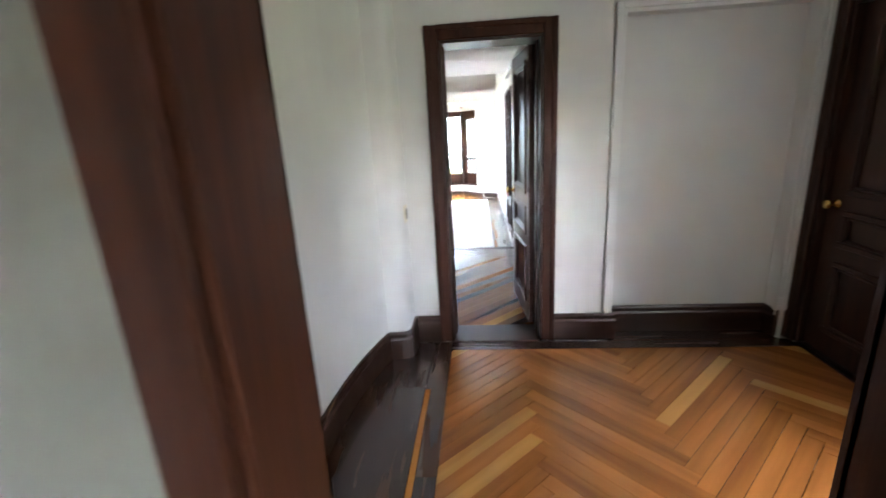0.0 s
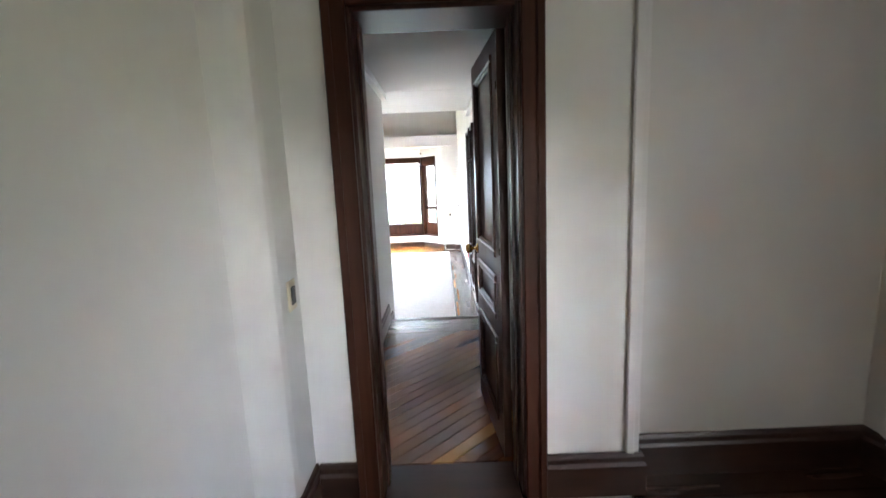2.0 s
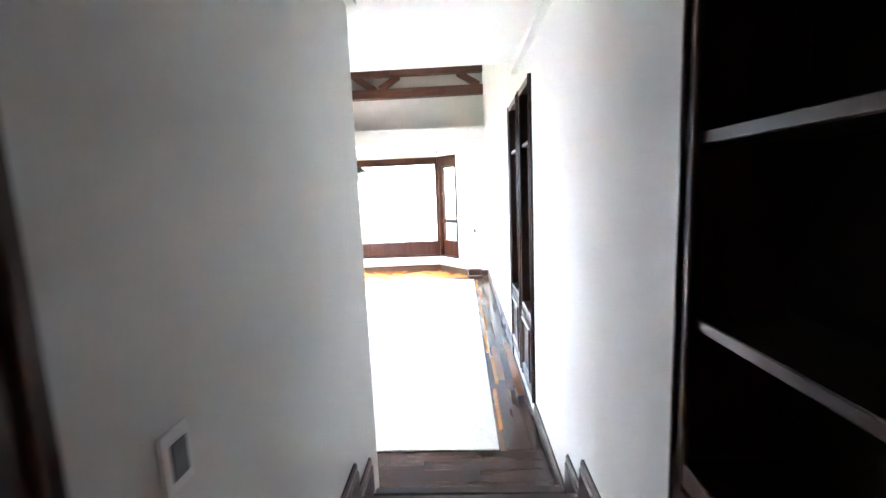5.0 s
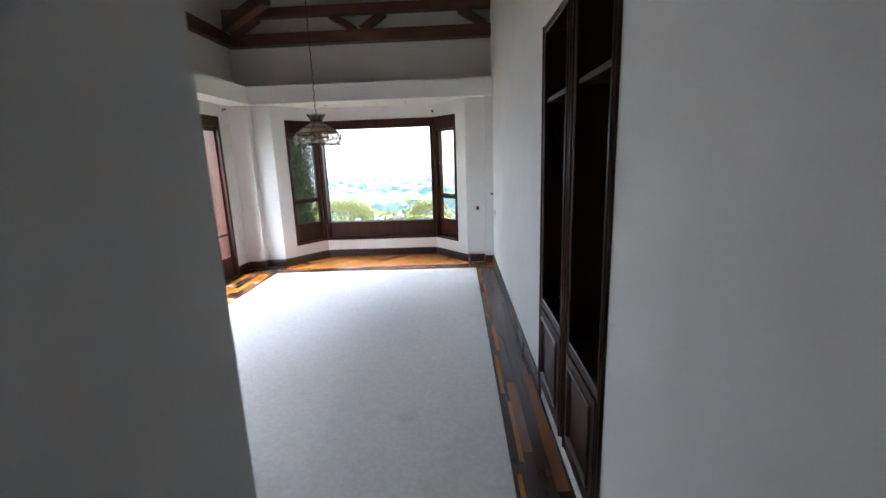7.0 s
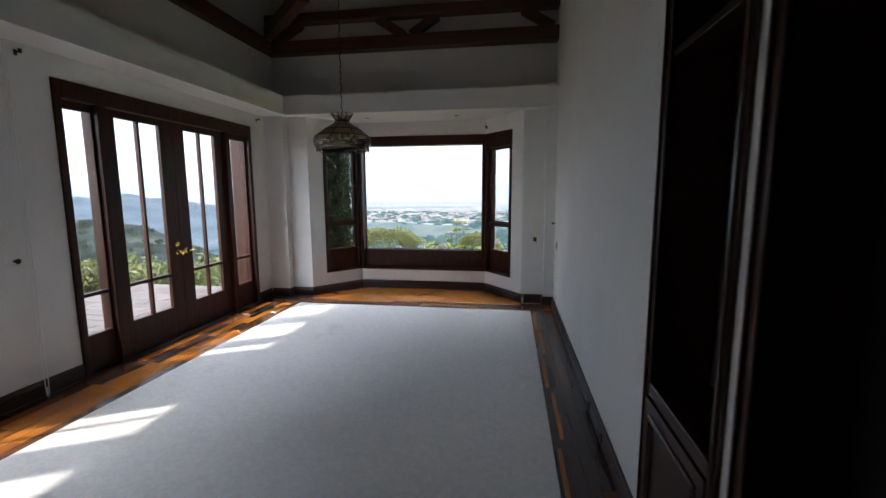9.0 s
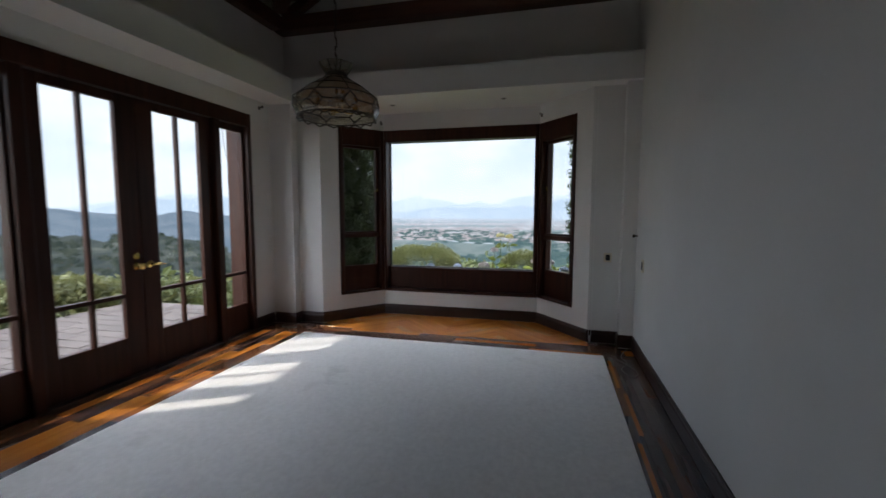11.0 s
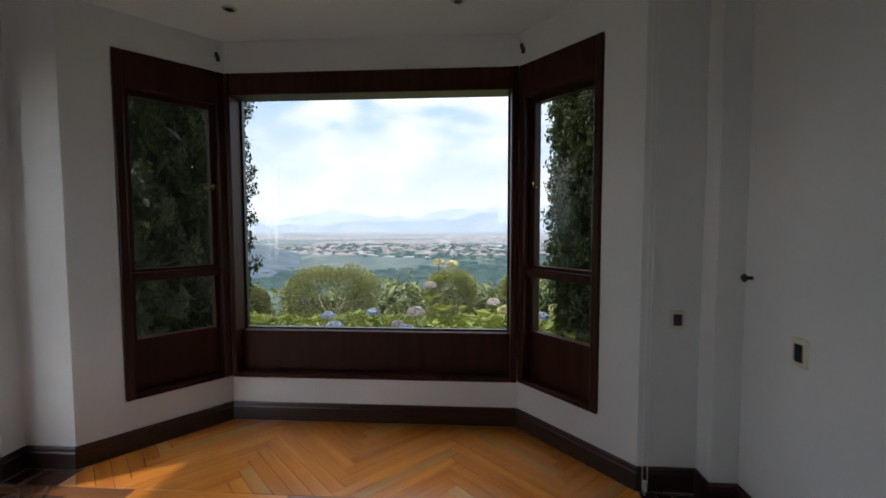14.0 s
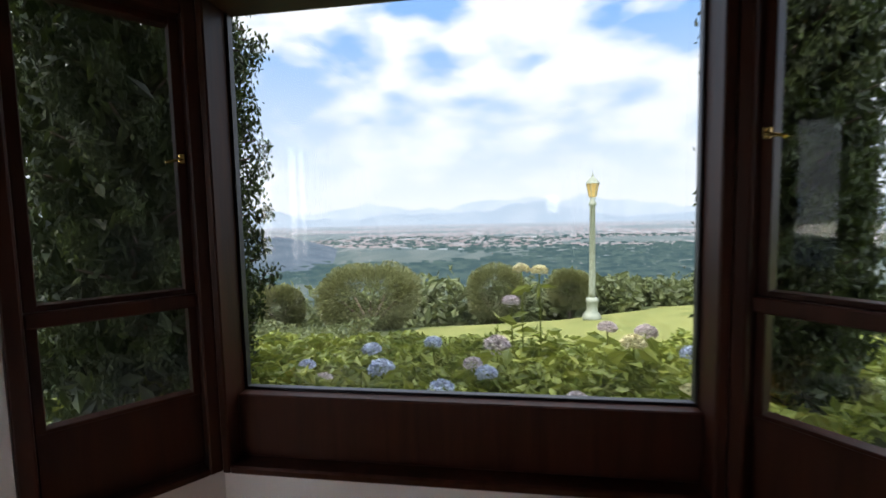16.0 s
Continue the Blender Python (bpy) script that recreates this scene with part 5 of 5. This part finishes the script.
def hill(name, radius, a0, a1, lo, hi, seed, material, label):
    """A wooded hill across a sector, rising from the valley to an uneven crest."""
    bm = bmesh.new()
    rings, crest = [], []
    for i in range(121):
        u = i / 120
        t = radians(a0 + (a1 - a0) * u)
        end = min(1.0, 4.0 * min(u, 1 - u)) ** 0.7
        h = lo + (hi - lo) * (0.5 + 0.8 * noise.noise((i * 0.07, seed, 0)) + 0.25 * noise.noise((i * 0.35, seed, 3)) + 0.10 * noise.noise((i * 1.9, seed, 5)))
        h = -60 + (h + 60) * end
        crest.append(h)
        rings.append([bm.verts.new((radius * k * math.cos(t), radius * k * math.sin(t), -64 + (h + 64) * f)) for k, f in ((0.45, 0.0), (0.62, 0.32), (0.8, 0.68), (0.93, 0.93), (1.0, 1.0))])
    for a, b in zip(rings, rings[1:]):
        for k in range(4):
            bm.faces.new((a[k], a[k + 1], b[k + 1], b[k]))
    structure(name, bm, material, label, "backdrop")
    return crest


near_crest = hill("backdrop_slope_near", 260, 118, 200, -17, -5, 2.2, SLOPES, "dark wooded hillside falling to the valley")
# trees standing on the near slope, self-lit in hazy colours
gt = np.random.default_rng(91)
clumps = []
for k in range(1500):
    u, q = gt.random(), gt.uniform(0.5, 1.0)
    t = radians(118 + 82 * u)
    top = near_crest[int(u * 120)]
    rise = np.interp(q, (0.45, 0.62, 0.8, 0.93, 1.0), (0, 0.32, 0.68, 0.93, 1.0))
    size = gt.uniform(1.2, 3.0)
    p = gt.normal(size=(45, 3))
    p *= (gt.uniform(0.4, 1.0, 45) / np.linalg.norm(p, axis=1))[:, None] * size
    clumps.append(p * np.array([1, 1, 0.8]) + np.array([260 * q * math.cos(t), 260 * q * math.sin(t), -64 + (top + 64) * rise + size * 0.3]))
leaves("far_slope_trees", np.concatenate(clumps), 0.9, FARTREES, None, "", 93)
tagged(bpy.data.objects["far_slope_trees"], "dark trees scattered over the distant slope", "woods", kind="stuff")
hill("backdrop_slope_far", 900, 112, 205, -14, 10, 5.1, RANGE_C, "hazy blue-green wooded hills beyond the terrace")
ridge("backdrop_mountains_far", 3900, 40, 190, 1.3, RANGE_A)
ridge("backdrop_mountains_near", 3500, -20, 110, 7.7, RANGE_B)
bm = bmesh.new()
rows = []
for k in range(13):
    e = radians(-1.5 + 3.2 * k)
    rows.append([bm.verts.new((4400 * math.cos(e) * math.cos(radians(-40 + 260 * i / 80)), 4400 * math.cos(e) * math.sin(radians(-40 + 260 * i / 80)), 4400 * math.sin(e))) for i in range(81)])
for r, s in zip(rows, rows[1:]):
    for i in range(80):
        bm.faces.new((r[i + 1], r[i], s[i], s[i + 1]))
structure("backdrop_sky", bm, CLOUDS, "blue sky with soft white clouds", "backdrop")


def ball_points(n, rx, ry, rz, seed, shell=0.75, lump=0.12, box_like=1.0):
    g = np.random.default_rng(seed)
    d = g.normal(size=(n, 3))
    d /= np.linalg.norm(d, axis=1)[:, None]
    if box_like != 1.0:
        d = np.sign(d) * np.abs(d) ** box_like
    r = g.uniform(shell, 1.0, n) ** 0.6
    l = np.array([noise.noise(Vector(p) * 2.6 + Vector((seed, 0, 0))) for p in d])
    p = d * (r * (1 + lump * l))[:, None]
    return p * np.array([rx, ry, rz])


def topiary(x, y, w, top, seed, label):
    """A clipped bush w wide whose crown reaches from near the ground to the given top."""
    gz = ground_z(x, y)
    h = min(top - gz - 0.05, 0.95 * w)
    zc = top - h / 2
    t = thing("clipped_bush", pose(x, y, gz), label, "bush", "round clipped bushes")
    z = zc - gz
    bm = bmesh.new()
    rod(bm, (0, 0, -0.05), (0, 0, z - h * 0.2), 0.10, 8, 0.06)
    for k in range(5):
        a = k * 1.26
        rod(bm, (0, 0, max(0.05, z - h * 0.55)), (w * 0.3 * math.cos(a), w * 0.3 * math.sin(a), z), 0.05, 6, 0.02)
    part("trunk", bm, BARK, t)
    c = ball_points(16000, w / 2, w / 2, h / 2, seed, 0.55, 0.10, 0.8) + np.array([0, 0, z])
    leaves("crown", c, 0.045, BUSH, t, "", seed)


topiary(-5.47, 17.0, 2.85, 0.11, 1, "large clipped bush with small olive and reddish leaves")
topiary(-2.08, 21.6, 2.2, -0.44, 2, "clipped round bush behind the lawn")
topiary(0.70, 22.2, 1.6, -0.72, 3, "clipped round bush behind the lawn")
topiary(-8.18, 16.8, 1.5, -0.46, 4, "clipped round bush on the slope")



def cypress(x, y, r, h, seed):
    t = thing("cypress_tree", pose(x, y, ground_z(x, y)), "tall dark green cypress close to the bay window", "tree", "cypress trees")
    bm = bmesh.new()
    rod(bm, (0, 0, -0.05), (0, 0, h * 0.93), 0.12, 8, 0.02)
    g = np.random.default_rng(seed)
    cs = []
    for k in range(240):
        z = 0.35 + (h - 0.5) * (k / 240)
        rr = r * min(1, 0.55 + z * 0.5) * (1 - max(0, (z / h - 0.55)) ** 1.3 * 1.7)
        a = k * 2.4
        tip = Vector((rr * math.cos(a), rr * math.sin(a), z + 0.35)) * 1.0
        if k % 2 == 0:
            rod(bm, (0, 0, z), tip * 0.9 + Vector((0, 0, 0.1 * z)) * 0, 0.018, 4, 0.006)
        n = 520
        q = g.uniform(0, 1, n) ** 0.6
        wid = 0.10 * (1.1 - q)
        base = np.array([0, 0, z])
        cs.append(base + q[:, None] * (np.array(tip) - base) * g.uniform(0.92, 1.04) + g.normal(size=(n, 3)) * (wid[:, None] * 0.6 + 0.02) * np.array([1, 1, 1.5]))
    part("trunk", bm, BARK, t)
    zz = g.uniform(0.2, h * 0.92, 9000)
    rr = r * 0.78 * np.minimum(1, 0.6 + zz * 0.5) * (1 - np.maximum(0, zz / h - 0.55) ** 1.3 * 1.7) * g.random(9000) ** 0.5
    aa = g.uniform(0, 6.283, 9000)
    leaves("inner_foliage", np.stack([rr * np.cos(aa), rr * np.sin(aa), zz], 1), 0.065, CYP, t, "", seed + 7, -1.0)
    leaves("crown", np.concatenate(cs), 0.021, CYP, t, "", seed, -1.4)


cypress(-4.12, 8.1, 0.80, 5.8, 21)
cypress(-0.17, 8.25, 0.40, 5.8, 22)

# hydrangea bed under the window
rngh = random.Random(8)
bed = []
g = np.random.default_rng(12)
for k in range(26000):
    x = g.uniform(-4.6, 2.6)
    y = g.uniform(7.75, 9.6)
    top = 0.36 + 0.10 * noise.noise((x * 1.7, y * 1.7, 0)) + 0.16 * noise.noise((x * 4.1, y * 4.1, 4)) - 0.1 * (y - 8.6) + 0.02 * x
    bed.append((x, y, top - abs(g.normal()) * 0.12))
leaves("hydrangea_hedge", bed, 0.048, HYD, None, "", 31, 0.5)
tagged(bpy.data.objects["hydrangea_hedge"], "dense green hydrangea and ivy leaves in the bed below the window", "hedge", kind="stuff")
low = [(g.uniform(-7, -1.5), g.uniform(9.5, 10.8), 0) for k in range(6000)]
low = [(x, y, ground_z(x, y) + g.uniform(0.25, 0.55)) for x, y, _ in low]
leaves("ivy_bank", low, 0.05, IVY, None, "", 33, 0.6)
tagged(bpy.data.objects["ivy_bank"], "bright green ivy ground cover at the edge of the lawn", "ground cover", kind="stuff")
structure("planting_bed", boxes(((-5.2, 7.62, -0.6), (2.8, 9.6, -0.05))), HILL, "dark soil of the planting bed", "ground")


def hydrangea(x, y, z, r, material, label, tall=False):
    t = thing("hydrangea", pose(x, y, -0.05), label, "flower", "hydrangea flowers")
    bm = bmesh.new()
    rod(bm, (0.02, 0.02, -0.02), (0, 0, z + 0.05), 0.007, 6, 0.005)
    part("stem", bm, HYD, t)
    n = 520
    d = g.normal(size=(n, 3))
    d[:, 2] = np.abs(d[:, 2]) * 0.9 - 0.25
    d /= np.linalg.norm(d, axis=1)[:, None]
    c = d * r * np.array([1, 1, 0.75]) * g.uniform(0.86, 1.06, (n, 1)) + np.array([0, 0, z + 0.05])
    leaves("flower_head", c, r * 0.17, material, t, "", int(x * 100 + 1000), 0.2)["kind"] = "stuff"
    lv = [(0.11 * math.cos(a), 0.11 * math.sin(a), z * (0.55 + 0.35 * (k % 2))) for k, a in enumerate(np.arange(0, 6.28, 0.9))]
    leaves("leaf_cluster", lv, 0.085, HYD, t, "", int(y * 100), 0.3, 0.2)["kind"] = "stuff"


spots = [(-2.62, 8.25, 0.50, BLUE), (-2.52, 8.12, 0.42, BLUE), (-2.32, 7.95, 0.30, BLUE), (-2.12, 7.98, 0.36, BLUE), (-1.95, 8.2, 0.44, LILAC), (-1.86, 8.1, 0.42, BLUE),
         (-1.80, 8.35, 0.52, LILAC), (-2.25, 8.5, 0.48, BLUE), (-0.95, 8.35, 0.55, CREAM), (-0.83, 8.5, 0.58, LILAC), (-0.62, 8.3, 0.50, BLUE), (-0.72, 8.05, 0.36, CREAM),
         (-1.05, 8.6, 0.58, LILAC), (-0.45, 8.45, 0.55, CREAM), (-1.35, 7.98, 0.33, LILAC), (-2.9, 8.1, 0.34, LILAC), (-3.1, 8.3, 0.36, BLUE), (-2.6, 7.9, 0.27, CREAM)]
NAMES = {BLUE: "blue", LILAC: "faded lilac", CREAM: "cream"}
for x, y, z, mt in spots:
    hydrangea(x, y, z, rngh.uniform(0.055, 0.08), mt, "round " + NAMES[mt] + " hydrangea flower among green leaves")
for x, y, z in ((-1.62, 8.9, 0.95), (-1.48, 8.95, 0.93), (-1.70, 8.8, 0.72)):
    hydrangea(x, y, z, 0.062, CREAM if z > 0.8 else LILAC, "tall cream hydrangea flower on a bare stalk")

# lamp post on the lawn
lx, ly = 0.742, 18.28
post = thing("street_lamp", pose(lx, ly, ground_z(lx, ly)) @ Matrix.Scale(1.77, 4), "sage green cast-iron garden lamp post with an amber lantern", "street lamp")
part("base", lathe([(0, -0.02), (0.15, -0.02), (0.15, 0.05), (0.12, 0.10), (0.09, 0.13), (0.085, 0.28), (0.10, 0.30), (0.10, 0.33), (0.07, 0.37), (0, 0.371)], 16), LAMPG, post, "", True)
part("pole", lathe([(0, 0.36), (0.058, 0.36), (0.052, 0.45), (0.042, 1.84), (0.06, 1.86), (0.06, 1.90), (0.04, 1.92), (0.045, 1.98), (0, 1.985)], 16), LAMPG, post, "", True)
lan = part("lantern", lathe([(0, 1.98), (0.055, 1.985), (0.095, 2.20), (0, 2.201)], 6), LAMPY, post, "amber glass lantern")
part("lantern_roof", lathe([(0, 2.20), (0.115, 2.20), (0.10, 2.225), (0.05, 2.29), (0.02, 2.31), (0.022, 2.33), (0.008, 2.35), (0.004, 2.42), (0, 2.421)], 6), LAMPG, lan)
for k in range(6):
    a = k * math.pi / 3
    part("lantern_bar", rod(bmesh.new(), (0.057 * math.cos(a), 0.057 * math.sin(a), 1.985), (0.097 * math.cos(a), 0.097 * math.sin(a), 2.20), 0.006, 5), LAMPG, lan)

# woods on the slope
wood = []
g = np.random.default_rng(77)
for k in range(900):
    if k < 650:
        y = 22 + 110 * g.random() ** 1.5
        x = g.uniform(-0.9, 0.55) * y
    else:
        x = -16 - 70 * g.random() ** 1.4
        y = g.uniform(-0.3, 1.3) * -x
    gz = ground_z(x, y)
    if gz > -1.5:
        continue
    s = g.uniform(0.8, 1.7) * (1 + 0.012 * math.hypot(x, y))
    lim = 1.2 - 0.125 * math.hypot(x, y - 5)
    s = min(s, (lim - gz) / 1.75)
    if s < 0.5:
        continue
    p = ball_points(260, s, s, s * g.uniform(0.7, 1.3), k + 5, 0.5, 0.4)
    wood.append(p + np.array([x, y, gz + s * 0.6]))
leaves("hillside_woods", np.concatenate(wood), 0.22, SCRUB, None, "", 41, 0.1, 0.6)
tagged(bpy.data.objects["hillside_woods"], "mixed green trees and scrub on the falling hillside", "woods", kind="stuff")


def cottage(x, y, w, rz):
    z = ground_z(x, y)
    h = thing("house", pose(x, y, z, 0, 0, rz), "distant house with a terracotta roof among trees", "house", "hillside houses")
    part("wall", boxes(((-w, -w * 0.6, -1), (w, w * 0.6, 2.4))), STUCCO, h)
    bm = bmesh.new()
    v = [bm.verts.new(c) for c in ((-w * 1.1, -w * 0.7, 2.4), (w * 1.1, -w * 0.7, 2.4), (w * 1.1, w * 0.7, 2.4), (-w * 1.1, w * 0.7, 2.4), (-w * 0.9, 0, 3.9), (w * 0.9, 0, 3.9))]
    for f in ((0, 1, 5, 4), (2, 3, 4, 5), (1, 2, 5), (3, 0, 4), (3, 2, 1, 0)):
        bm.faces.new([v[i] for i in f])
    part("roof", bm, TILE, h)
    for dx in (-0.5, 0.4):
        part("window", boxes(((w * dx, -w * 0.6 - 0.05, 0.6), (w * dx + 1.0, -w * 0.6 + 0.02, 1.7))), BLACK, h)


cottage(4, 62, 4, 10)
cottage(-44, 70, 4, -15)
cottage(-62, 48, 4, 40)

# terrace outside the glazed doors
ter = structure("terrace", boxes(((-7.3, -2.5, -0.6), (-4.33, 7.3, -0.105))), PAVER, "worn brown-pink terrace paving", "terrace")
hed = []
for k in range(19000):
    y = g.uniform(-2, 9.5)
    top = 0.36 + 0.22 * noise.noise((y * 0.8, 1, 0)) + 0.14 * noise.noise((y * 3, 7, 0)) - 0.42 * max(0.0, min(1.0, (y - 7.0) * 1.5))
    hed.append((-7.95 + g.normal() * 0.30, y, -0.7 + (top + 0.7) * g.random() ** 0.5))
leaves("terrace_hedge", hed, 0.06, BUSH, None, "", 51)
slope = []
for k in range(16000):
    x, y = g.uniform(-15, -4.7), g.uniform(7.7, 16)
    up = 0.75 * max(0.0, noise.noise((x * 0.7, y * 0.7, 5)) + 0.15) + 0.1
    slope.append((x, y, ground_z(x, y) + up * g.random() ** 0.6))
leaves("slope_shrubs", slope, 0.07, SCRUB, None, "", 57)
tagged(bpy.data.objects["slope_shrubs"], "low dark green shrubs on the slope below the house", "shrubs", kind="stuff")
tagged(bpy.data.objects["terrace_hedge"], "loose olive hedge along the terrace edge", "hedge", kind="stuff")
bx, by = 0.30, 0.20
k = 0
y = 1.0
while y < 7.2:
    x = -7.25 + (0.15 if k % 2 else 0)
    while x < -4.4:
        j = rngb.uniform(-0.003, 0.003)
        e = min(x + bx - 0.012, -4.34)
        if e - x > 0.05:
            plank(ter, [(x, y), (e, y), (e, y + by - 0.012), (x, y + by - 0.012)], -0.09 + j, 0.02, PAVER, 0, "paver")
        x += bx
    y += by
    k += 1
